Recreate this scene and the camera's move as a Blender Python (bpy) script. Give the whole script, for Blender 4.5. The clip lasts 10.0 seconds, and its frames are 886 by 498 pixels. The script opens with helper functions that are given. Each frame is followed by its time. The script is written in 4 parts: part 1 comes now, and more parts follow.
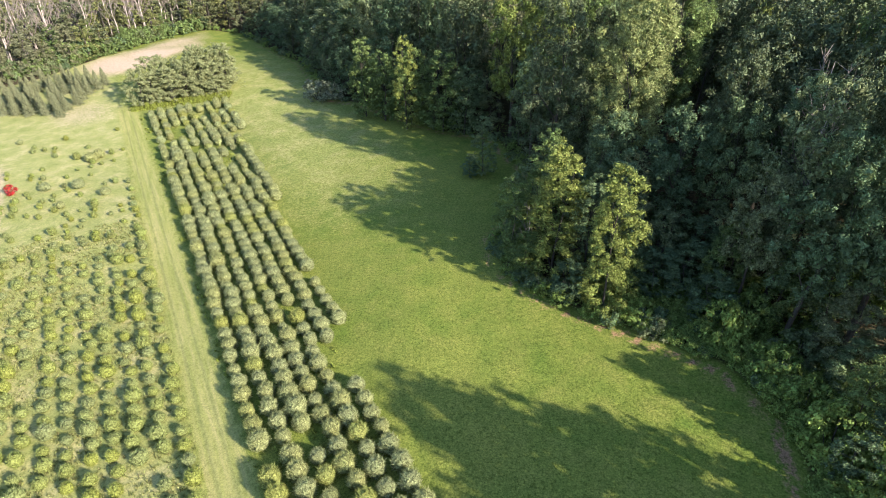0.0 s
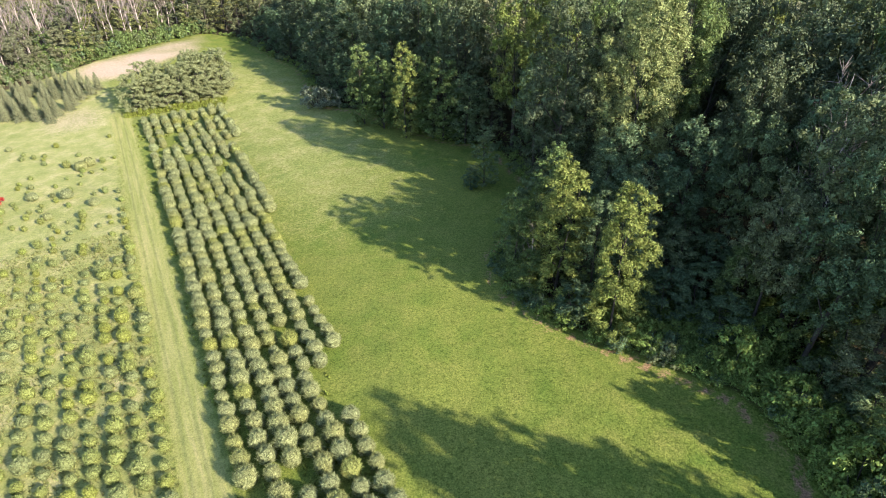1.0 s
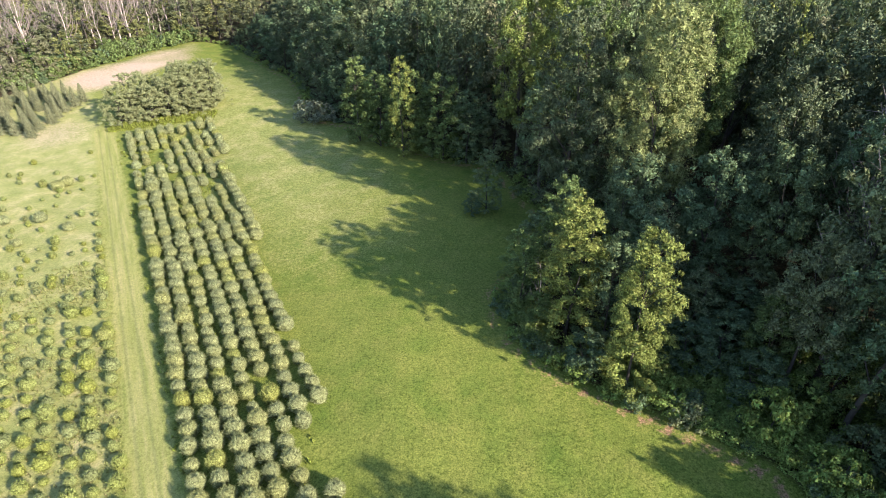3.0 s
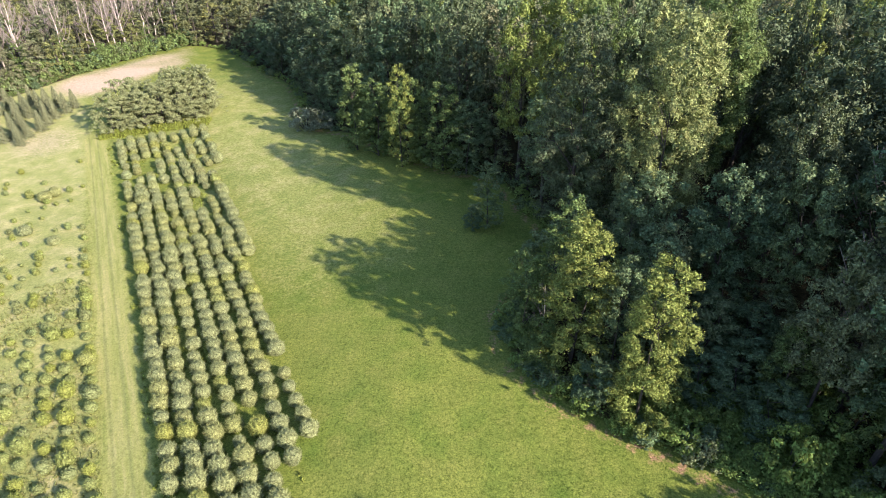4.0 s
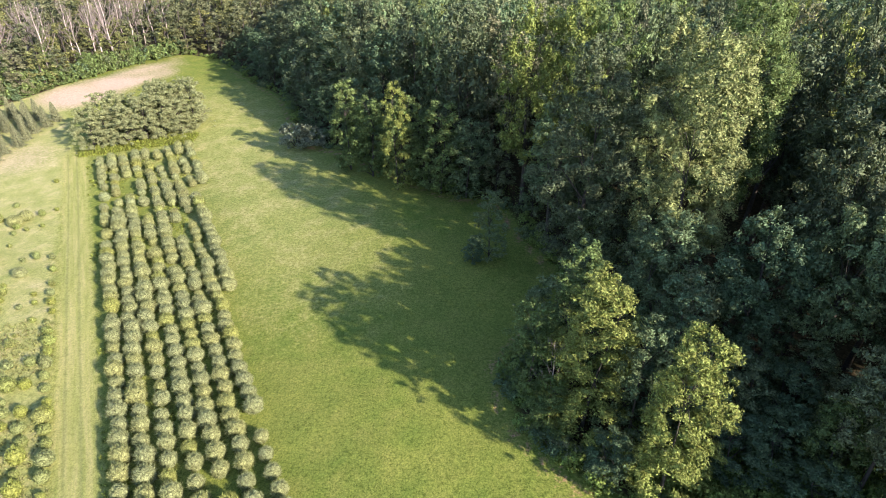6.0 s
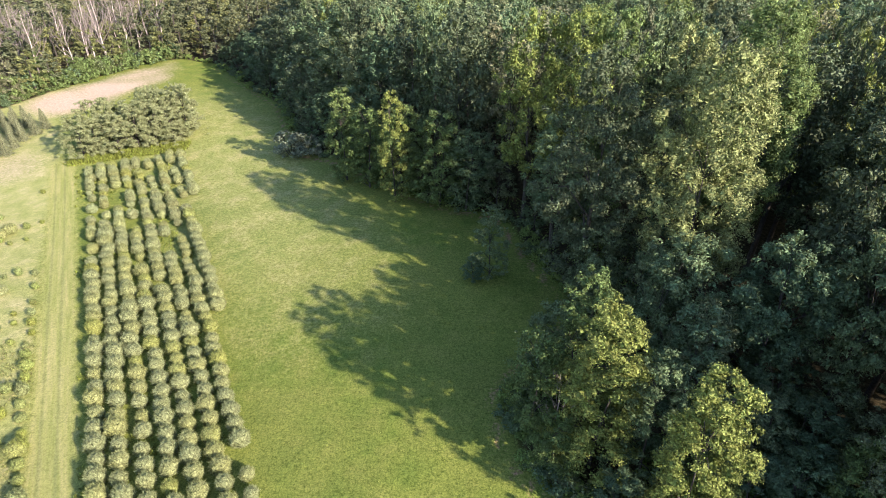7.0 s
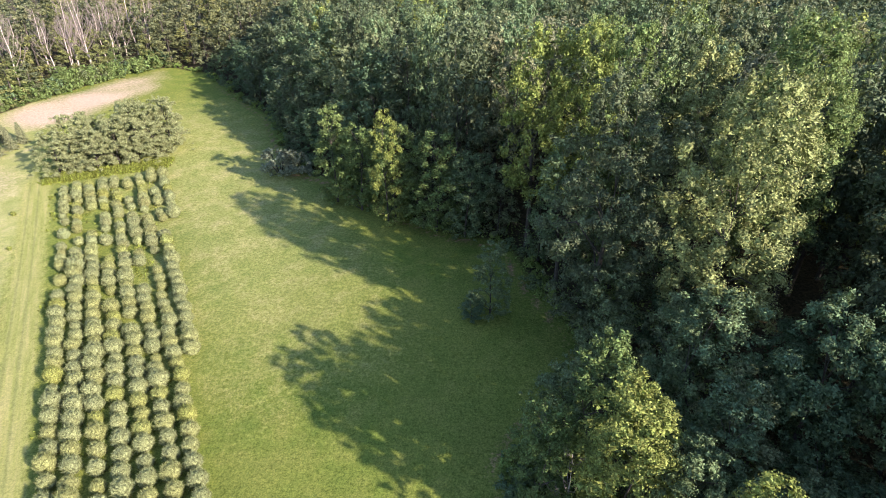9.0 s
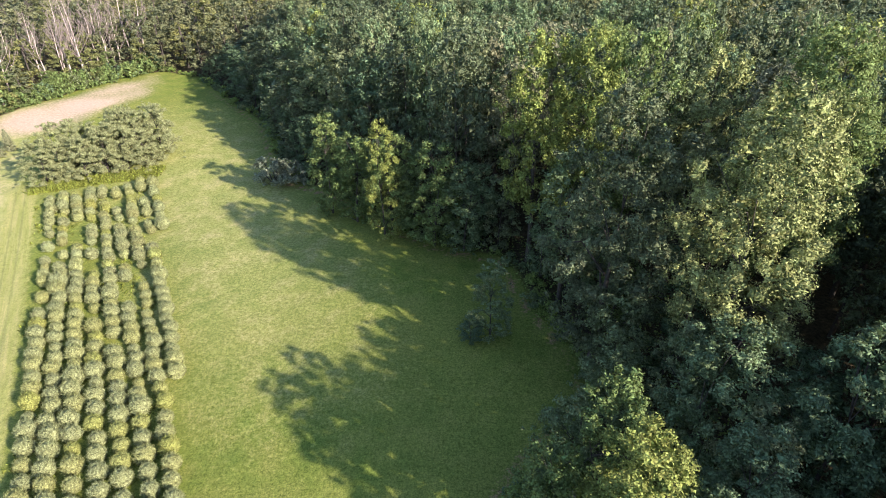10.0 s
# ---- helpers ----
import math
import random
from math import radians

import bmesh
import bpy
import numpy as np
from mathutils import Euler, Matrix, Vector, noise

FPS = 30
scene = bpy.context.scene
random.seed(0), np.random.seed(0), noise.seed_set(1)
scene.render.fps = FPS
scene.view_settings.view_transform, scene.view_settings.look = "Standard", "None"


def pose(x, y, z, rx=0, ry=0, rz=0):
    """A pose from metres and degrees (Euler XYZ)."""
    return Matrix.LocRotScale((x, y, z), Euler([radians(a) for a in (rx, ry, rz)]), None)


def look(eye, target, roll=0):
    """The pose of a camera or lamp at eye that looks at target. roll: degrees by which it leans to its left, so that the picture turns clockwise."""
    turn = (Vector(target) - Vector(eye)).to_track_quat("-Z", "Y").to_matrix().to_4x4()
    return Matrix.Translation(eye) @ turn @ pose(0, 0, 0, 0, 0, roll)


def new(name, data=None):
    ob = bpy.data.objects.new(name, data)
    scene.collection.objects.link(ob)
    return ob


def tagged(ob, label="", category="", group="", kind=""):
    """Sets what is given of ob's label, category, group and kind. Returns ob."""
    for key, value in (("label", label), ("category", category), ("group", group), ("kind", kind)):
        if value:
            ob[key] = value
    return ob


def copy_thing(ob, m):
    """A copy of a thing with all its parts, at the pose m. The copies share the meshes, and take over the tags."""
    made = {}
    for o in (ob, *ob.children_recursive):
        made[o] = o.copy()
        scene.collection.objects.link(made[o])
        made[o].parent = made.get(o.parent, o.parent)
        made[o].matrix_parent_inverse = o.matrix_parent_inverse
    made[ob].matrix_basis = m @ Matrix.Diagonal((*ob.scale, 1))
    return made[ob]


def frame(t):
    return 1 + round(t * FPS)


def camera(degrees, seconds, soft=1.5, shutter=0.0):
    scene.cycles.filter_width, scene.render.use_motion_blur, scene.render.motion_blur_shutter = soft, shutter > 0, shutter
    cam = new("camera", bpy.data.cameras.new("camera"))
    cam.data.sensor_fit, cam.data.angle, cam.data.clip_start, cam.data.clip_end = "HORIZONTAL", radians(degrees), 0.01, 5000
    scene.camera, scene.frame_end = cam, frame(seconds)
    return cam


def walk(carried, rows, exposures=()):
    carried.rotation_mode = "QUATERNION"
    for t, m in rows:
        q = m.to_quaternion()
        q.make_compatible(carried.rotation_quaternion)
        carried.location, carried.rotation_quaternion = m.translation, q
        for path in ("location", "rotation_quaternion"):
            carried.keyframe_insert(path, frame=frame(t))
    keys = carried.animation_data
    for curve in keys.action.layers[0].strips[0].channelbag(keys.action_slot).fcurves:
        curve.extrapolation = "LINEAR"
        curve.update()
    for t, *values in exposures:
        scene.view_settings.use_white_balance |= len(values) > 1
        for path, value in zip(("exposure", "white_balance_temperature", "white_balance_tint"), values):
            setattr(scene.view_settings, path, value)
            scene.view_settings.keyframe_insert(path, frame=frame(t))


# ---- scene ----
cam = camera(75.0, 10.0, soft=0.5)
PATH = [
    (0, (-0.171, 0.046, 39.921), (-0.062, 16.865, 29.099), -0.47),
    (0.5, (-0.151, 1.743, 39.925), (-0.037, 18.577, 29.126), -0.37),
    (1, (-0.126, 3.465, 39.935), (-0.007, 20.314, 29.16), -0.28),
    (1.5, (-0.094, 5.211, 39.95), (0.028, 22.074, 29.2), -0.19),
    (2, (-0.057, 6.977, 39.97), (0.068, 23.855, 29.244), -0.11),
    (2.5, (-0.014, 8.76, 39.994), (0.114, 25.653, 29.291), -0.03),
    (4, (0.151, 14.191, 40.082), (0.283, 31.126, 29.448), 0.17),
    (4.5, (0.217, 16.018, 40.114), (0.35, 32.967, 29.502), 0.22),
    (5, (0.29, 17.851, 40.147), (0.423, 34.813, 29.556), 0.27),
    (5.5, (0.368, 19.685, 40.178), (0.501, 36.659, 29.608), 0.32),
    (7, (0.637, 25.17, 40.263), (0.77, 42.181, 29.749), 0.41),
    (7.5, (0.738, 26.985, 40.286), (0.871, 44.006, 29.787), 0.44),
    (8, (0.845, 28.787, 40.304), (0.977, 45.818, 29.82), 0.45),
    (8.5, (0.957, 30.576, 40.317), (1.09, 47.616, 29.847), 0.46),
    (9, (1.075, 32.348, 40.324), (1.208, 49.397, 29.867), 0.47),
    (9.5, (1.199, 34.1, 40.325), (1.332, 51.157, 29.879), 0.47),
    (10, (1.328, 35.83, 40.319), (1.462, 52.894, 29.882), 0.46),
]
walk(cam, [(t, look(eye, target, roll)) for t, eye, target, roll in PATH],
     exposures=[(0.0, 1.50, 6500, 11), (4.0, 1.50, 6500, 16), (10.0, 1.52, 6500, 18)])

# ---- world and sun ----
SUN_EL, SUN_AZ = radians(26.0), radians(128.0)      # azimuth clockwise from +y
world = bpy.data.worlds.new("sky")
scene.world = world
world.use_nodes = True
wn = world.node_tree
sky = wn.nodes.new("ShaderNodeTexSky")
sky.sky_type = "NISHITA"
sky.sun_disc = False
sky.sun_elevation, sky.sun_rotation = SUN_EL, SUN_AZ
sky.dust_density, sky.ozone_density = 0.6, 2.0
wn.links.new(sky.outputs[0], wn.nodes["Background"].inputs[0])
wn.nodes["Background"].inputs[1].default_value = 0.135
sun_data = bpy.data.lights.new("sun", "SUN")
sun_data.energy, sun_data.angle, sun_data.color = 5.0, radians(0.6), (1.0, 0.885, 0.735)
sun = new("sun", sun_data)
SUN_WAY = Vector((math.sin(SUN_AZ) * math.cos(SUN_EL), math.cos(SUN_AZ) * math.cos(SUN_EL), math.sin(SUN_EL)))
sun.matrix_world = look(SUN_WAY * 300, (0, 0, 0))

# ---- plan: rows run along D, N points across them ----
D = np.array((-0.475, 0.880))
D = D / np.linalg.norm(D)
N = np.array((D[1], -D[0]))
FIELD = [(24, -90), (26, 0), (26.5, 20), (27, 27), (28.6, 33.5), (26.2, 39.7), (18.6, 45.5), (11.2, 50.4), (6.6, 55.9),
         (5.1, 63), (7.5, 67), (14.5, 74.5), (14, 82), (11, 90), (9, 99), (0.8, 101.5), (-4.8, 106), (-10, 112),
         (-16.6, 119.5), (-24, 124), (-28, 131), (-36, 151.5), (-48, 167), (-62, 186), (-71.5, 190), (-78, 187),
         (-85, 173.5), (-91, 161), (-97.5, 144), (-112, 128), (-150, 110), (-190, 60), (-190, -90)]
FX, FY = np.array([p[0] for p in FIELD], float), np.array([p[1] for p in FIELD], float)


def sigmoid(v):
    return 1 / (1 + np.exp(-np.clip(v, -30, 30)))


def gz(x, y):
    """Height of the land: it falls gently to the west on the near side."""
    x, y = np.asarray(x, float), np.asarray(y, float)
    fall = -4.2 * (1 - np.exp(-np.maximum(0, -x - 4) / 45)) * sigmoid((140 - y) / 18)
    roll = 0.16 * np.sin(0.11 * x + 0.6) * np.sin(0.09 * y + 1.1) + 0.05 * np.sin(0.43 * x + 0.21 * y) + 0.03 * np.sin(0.9 * y - 0.6 * x)
    return fall * sigmoid((x + 260) / 30) + roll


def in_field(x, y):
    """True where the point lies in the open land."""
    x, y = np.asarray(x, float), np.asarray(y, float)
    inside = np.zeros(x.shape, bool)
    for i in range(len(FX)):
        x0, y0, x1, y1 = FX[i - 1], FY[i - 1], FX[i], FY[i]
        if y0 != y1:
            inside ^= ((y0 > y) != (y1 > y)) & (x < (x1 - x0) * (y - y0) / (y1 - y0) + x0)
    return inside


def edge_distance(x, y):
    """Distance to the wood's edge, positive inside the wood."""
    x, y = np.asarray(x, float), np.asarray(y, float)
    best = np.full(x.shape, 1e9)
    for i in range(1, len(FX)):
        ax, ay, bx, by = FX[i - 1], FY[i - 1], FX[i], FY[i]
        u = np.clip(((x - ax) * (bx - ax) + (y - ay) * (by - ay)) / ((bx - ax) ** 2 + (by - ay) ** 2), 0, 1)
        best = np.minimum(best, np.hypot(x - ax - u * (bx - ax), y - ay - u * (by - ay)))
    return np.where(in_field(x, y), -best, best)


# how far west the wood's shade reaches: SHADE_Q across the light's way, SHADE_P along it
SHADE_Q = (10, 21.5, 29.2, 32.4, 34, 35.2, 36, 37, 39.3, 43.3, 44.9, 46.4, 47.2, 48, 52.9, 59.7, 63.3, 67.4, 68.6, 79, 88, 94, 109, 130)
SHADE_P = (-12, -19.5, -28, -20.5, -14.5, -8.5, 3, 3, -2.5, -8, -12, -24, -36, -51, -61, -56.5, -51, -62, -79, -95, -124.6, -146, -169, -190)
LIGHT_X, LIGHT_Y = math.sin(SUN_AZ), math.cos(SUN_AZ)


def height_limit(x, y, r):
    """The tallest that a tree of that crown may grow with its shade inside the wood's shade."""
    q, p = -x * LIGHT_Y + y * LIGHT_X, x * LIGHT_X + y * LIGHT_Y
    reach = max(np.interp(q + d * r, SHADE_Q, SHADE_P) for d in (-0.55, 0, 0.55))
    return (p - reach) * math.tan(SUN_EL)


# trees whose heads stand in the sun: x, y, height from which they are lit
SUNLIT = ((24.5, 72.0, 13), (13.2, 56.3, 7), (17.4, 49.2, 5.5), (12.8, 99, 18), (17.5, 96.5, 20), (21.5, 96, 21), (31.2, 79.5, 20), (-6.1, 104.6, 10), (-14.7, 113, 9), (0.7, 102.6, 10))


def clear_limit(x, y, r):
    """The tallest that a tree may grow without standing before a sunlit one, towards the sun or towards the open land."""
    best = 99.0
    for a, b, z in SUNLIT:
        dx, dy = x - a, y - b
        along, off = dx * LIGHT_X + dy * LIGHT_Y, abs(-dx * LIGHT_Y + dy * LIGHT_X)
        if -2 < along < 40 and off < r + 2.5:
            best = min(best, z + max(0, along) * math.tan(SUN_EL))
        away = math.hypot(a, b - 18)
        vx, vy = -a / away, (18 - b) / away
        along, off = dx * vx + dy * vy, abs(-dx * vy + dy * vx)
        if 0 < along < 30 and off < r + 3.0:
            best = min(best, z - 2 + along * (40 - z) / away)
    return best


def at_sn(s, n):
    """World x, y of the place s along the rows and n across them."""
    return s * D[0] + n * N[0], s * D[1] + n * N[1]


# ---- materials ----
def material(name, rough=0.8, spec=0.3):
    m = bpy.data.materials.new(name)
    m.use_nodes = True
    nt = m.node_tree
    b = nt.nodes["Principled BSDF"]
    b.inputs["Roughness"].default_value = rough
    b.inputs["Specular IOR Level"].default_value = spec
    return m, nt, b


def node(nt, kind, **values):
    n = nt.nodes.new(kind)
    for key, value in values.items():
        n.inputs[key.replace("_", " ")].default_value = value
    return n


def blend(nt, factor, a, b, how="MIX"):
    """A colour mix; factor, a and b are sockets or values."""
    n = nt.nodes.new("ShaderNodeMix")
    n.data_type, n.blend_type = "RGBA", how
    for socket, value in ((n.inputs[0], factor), (n.inputs[6], a), (n.inputs[7], b)):
        if isinstance(value, bpy.types.NodeSocket):
            nt.links.new(value, socket)
        elif isinstance(value, tuple):
            socket.default_value = (*value, 1)
        else:
            socket.default_value = value
    return n.outputs[2]


def calc(nt, how, a, b=None, c=None):
    n = nt.nodes.new("ShaderNodeMath")
    n.operation = how
    for socket, value in zip(n.inputs, (a, b, c)):
        if isinstance(value, bpy.types.NodeSocket):
            nt.links.new(value, socket)
        elif value is not None:
            socket.default_value = value
    return n.outputs[0]


def ramp(nt, socket, stops):
    n = nt.nodes.new("ShaderNodeValToRGB")
    el = n.color_ramp.elements
    while len(el) < len(stops):
        el.new(0.5)
    for e, (p, c) in zip(el, stops):
        e.position, e.color = p, (*c, 1)
    nt.links.new(socket, n.inputs[0])
    return n.outputs[0]


def noise_at(nt, scale, detail=4.0, rough=0.6, coords=None):
    n = node(nt, "ShaderNodeTexNoise", Scale=scale, Detail=detail, Roughness=rough)
    if coords is None:
        coords = nt.nodes.new("ShaderNodeTexCoord").outputs["Object"]
    nt.links.new(coords, n.inputs["Vector"])
    return n.outputs["Fac"]


def leaf_material(name, stops, through_light=0.28, tint="object", rough=0.62, spread=0.55, grain=7.0, tip=1.1):
    """Foliage: the tone of the whole plant from its random number, each leaf a little apart, some light coming through."""
    m, nt, b = material(name, rough, 0.12)
    if tint == "object":
        whole = nt.nodes.new("ShaderNodeObjectInfo").outputs["Random"]
    else:
        a = nt.nodes.new("ShaderNodeAttribute")
        a.attribute_name = "tint"
        whole = a.outputs["Fac"]
    single = nt.nodes.new("ShaderNodeNewGeometry").outputs["Random Per Island"]
    tone = ramp(nt, whole, stops)
    light = calc(nt, "MULTIPLY_ADD", single, spread, 1 - spread / 2)
    patch = calc(nt, "MULTIPLY_ADD", noise_at(nt, 0.7, 2), 0.5, 0.75)
    cell = nt.nodes.new("ShaderNodeTexVoronoi")
    cell.inputs["Scale"].default_value = grain
    nt.links.new(nt.nodes.new("ShaderNodeTexCoord").outputs["Object"], cell.inputs["Vector"])
    apart = nt.nodes.new("ShaderNodeSeparateColor")
    nt.links.new(cell.outputs["Color"], apart.inputs[0])
    speck = calc(nt, "MULTIPLY_ADD", apart.outputs[0], 0.9, 0.62)
    # cells darken away from their centres: shade of leaf gaps painted into the colour
    speck = calc(nt, "SUBTRACT", speck, calc(nt, "MULTIPLY", calc(nt, "MULTIPLY", cell.outputs["Distance"], cell.outputs["Distance"]), 0.5))
    patch = calc(nt, "MULTIPLY", patch, speck)
    tilt = nt.nodes.new("ShaderNodeVectorMath")
    tilt.operation = "MULTIPLY_ADD"
    tilt.inputs[1].default_value, tilt.inputs[2].default_value = (tip, tip, tip), (-tip / 2, -tip / 2, -tip / 2)
    nt.links.new(cell.outputs["Color"], tilt.inputs[0])
    lean = nt.nodes.new("ShaderNodeVectorMath")
    nt.links.new(nt.nodes.new("ShaderNodeNewGeometry").outputs["Normal"], lean.inputs[0])
    nt.links.new(tilt.outputs[0], lean.inputs[1])
    even = nt.nodes.new("ShaderNodeVectorMath")
    even.operation = "NORMALIZE"
    nt.links.new(lean.outputs[0], even.inputs[0])
    nt.links.new(even.outputs[0], b.inputs["Normal"])
    value = nt.nodes.new("ShaderNodeHueSaturation")
    nt.links.new(tone, value.inputs["Color"])
    nt.links.new(calc(nt, "MULTIPLY", light, patch), value.inputs["Value"])
    nt.links.new(calc(nt, "MULTIPLY_ADD", single, 0.03, 0.485), value.inputs["Hue"])
    nt.links.new(value.outputs[0], b.inputs["Base Color"])
    t = nt.nodes.new("ShaderNodeBsdfTranslucent")
    nt.links.new(blend(nt, 0.5, value.outputs[0], (0.14, 0.18, 0.045)), t.inputs["Color"])
    mix = node(nt, "ShaderNodeMixShader", Fac=through_light)
    nt.links.new(b.outputs[0], mix.inputs[1])
    nt.links.new(t.outputs[0], mix.inputs[2])
    nt.links.new(mix.outputs[0], nt.nodes["Material Output"].inputs["Surface"])
    return m


def bark_material(name, dark, pale, scale=3.0):
    m, nt, b = material(name, 0.9, 0.2)
    f = noise_at(nt, scale, 6, 0.7)
    nt.links.new(ramp(nt, f, [(0.3, dark), (0.7, pale)]), b.inputs["Base Color"])
    bump = node(nt, "ShaderNodeBump", Strength=0.6, Distance=0.05)
    nt.links.new(noise_at(nt, scale * 3, 5), bump.inputs["Height"])
    nt.links.new(bump.outputs[0], b.inputs["Normal"])
    return m


DARK_STOPS = [(0.0, (0.094, 0.150, 0.084)), (0.35, (0.124, 0.184, 0.094)), (0.7, (0.156, 0.210, 0.100)), (1.0, (0.184, 0.212, 0.112))]
BROADLEAF = leaf_material("broadleaf", DARK_STOPS, spread=0.8)
GREYLEAF = leaf_material("pale broadleaf", [(0.0, (0.160, 0.172, 0.108)), (1.0, (0.200, 0.204, 0.116))], spread=0.8)
# grey-green leaf, darkened in its colour for crowns that should look shaded
SHADELEAF = leaf_material("shade-darkened broadleaf", [(0.0, (0.086, 0.118, 0.066)), (1.0, (0.110, 0.138, 0.075))], 0.22, spread=0.8)
# pale crowns: sunlight on them is painted in as a lighter leaf colour
SUNPALELEAF = leaf_material("sunlight-tinted pale leaf", [(0.0, (0.246, 0.282, 0.112)), (1.0, (0.262, 0.294, 0.118))], spread=0.7)
FRESHLEAF = leaf_material("fresh broadleaf", [(0.0, (0.138, 0.198, 0.070)), (1.0, (0.172, 0.230, 0.080))], 0.34, spread=0.8)
# yellow-green crowns: a sunlit look is put into the base colour as well
SUNYELLOWLEAF = leaf_material("sunlight-tinted yellow-green broadleaf", [(0.0, (0.220, 0.268, 0.074)), (1.0, (0.246, 0.284, 0.080))], 0.34, spread=0.8)
WOODS_FAR = leaf_material("far woods", [(0.0, (0.086, 0.126, 0.082)), (0.45, (0.128, 0.160, 0.090)), (0.7, (0.172, 0.184, 0.100)), (0.88, (0.196, 0.212, 0.082)), (1.0, (0.236, 0.230, 0.080))], 0.3, "tint", spread=0.7)
VINE = leaf_material("vine leaf", [(0.0, (0.205, 0.300, 0.085)), (1.0, (0.255, 0.345, 0.092))], 0.40, spread=0.7)
SILVERLEAF = leaf_material("silvery leaf", [(0.0, (0.205, 0.236, 0.160)), (1.0, (0.220, 0.250, 0.170))], spread=0.8)
FIR_STOPS = [(0.0, (0.276, 0.308, 0.156)), (0.5, (0.302, 0.332, 0.160)), (0.85, (0.310, 0.328, 0.136)), (0.93, (0.302, 0.330, 0.108)), (1.0, (0.308, 0.327, 0.094))]
FIR = leaf_material("fir needles", FIR_STOPS, 0.40, spread=0.5, grain=10.0, tip=0.8)
FIR_FAR = leaf_material("fir needles far", [(p, tuple(0.96 * v for v in c)) for p, c in FIR_STOPS], 0.40, "tint", spread=0.4, grain=9.0, tip=0.7)
SAP_STOPS = [(0.0, (0.282, 0.324, 0.150)), (0.3, (0.298, 0.345, 0.126)), (0.75, (0.308, 0.352, 0.104)), (1.0, (0.318, 0.354, 0.086))]
SAPLING = leaf_material("sapling needles", SAP_STOPS, 0.45, spread=0.45, grain=10.0, tip=0.75)
SAPLING_FAR = leaf_material("sapling needles far", [(p, tuple(0.85 * v for v in c)) for p, c in SAP_STOPS], 0.45, "tint", spread=0.4, grain=9.0, tip=0.7)
PINE = leaf_material("pine needles", [(0.0, (0.275, 0.304, 0.152)), (1.0, (0.302, 0.330, 0.166))], 0.40, spread=0.3, tip=0.6)
SPRUCE = leaf_material("spruce needles", [(0.0, (0.205, 0.220, 0.128)), (1.0, (0.235, 0.248, 0.142))], 0.36, spread=0.35, tip=0.5)
REDLEAF = leaf_material("red leaf", [(0.0, (0.42, 0.035, 0.04)), (1.0, (0.42, 0.035, 0.04))], 0.3)
WEED = leaf_material("weeds", [(0.0, (0.20, 0.24, 0.05)), (1.0, (0.26, 0.29, 0.06))], 0.35, spread=0.8)
GRASS = leaf_material("grass blades", [(0.0, (0.160, 0.215, 0.050)), (1.0, (0.215, 0.255, 0.075))], 0.45, "tint", spread=0.5, tip=0.5)
DRYGRASS = leaf_material("dry grass", [(0.0, (0.28, 0.32, 0.11)), (0.7, (0.35, 0.36, 0.14)), (1.0, (0.38, 0.33, 0.17))], 0.5, "tint", spread=0.4)
BARK = bark_material("bark", (0.03, 0.026, 0.022), (0.085, 0.075, 0.065))
TWIG = bark_material("bare twigs", (0.15, 0.125, 0.115), (0.27, 0.23, 0.21), 1.5)
DEADWOOD = bark_material("bare wood", (0.30, 0.255, 0.235), (0.50, 0.44, 0.40), 1.5)


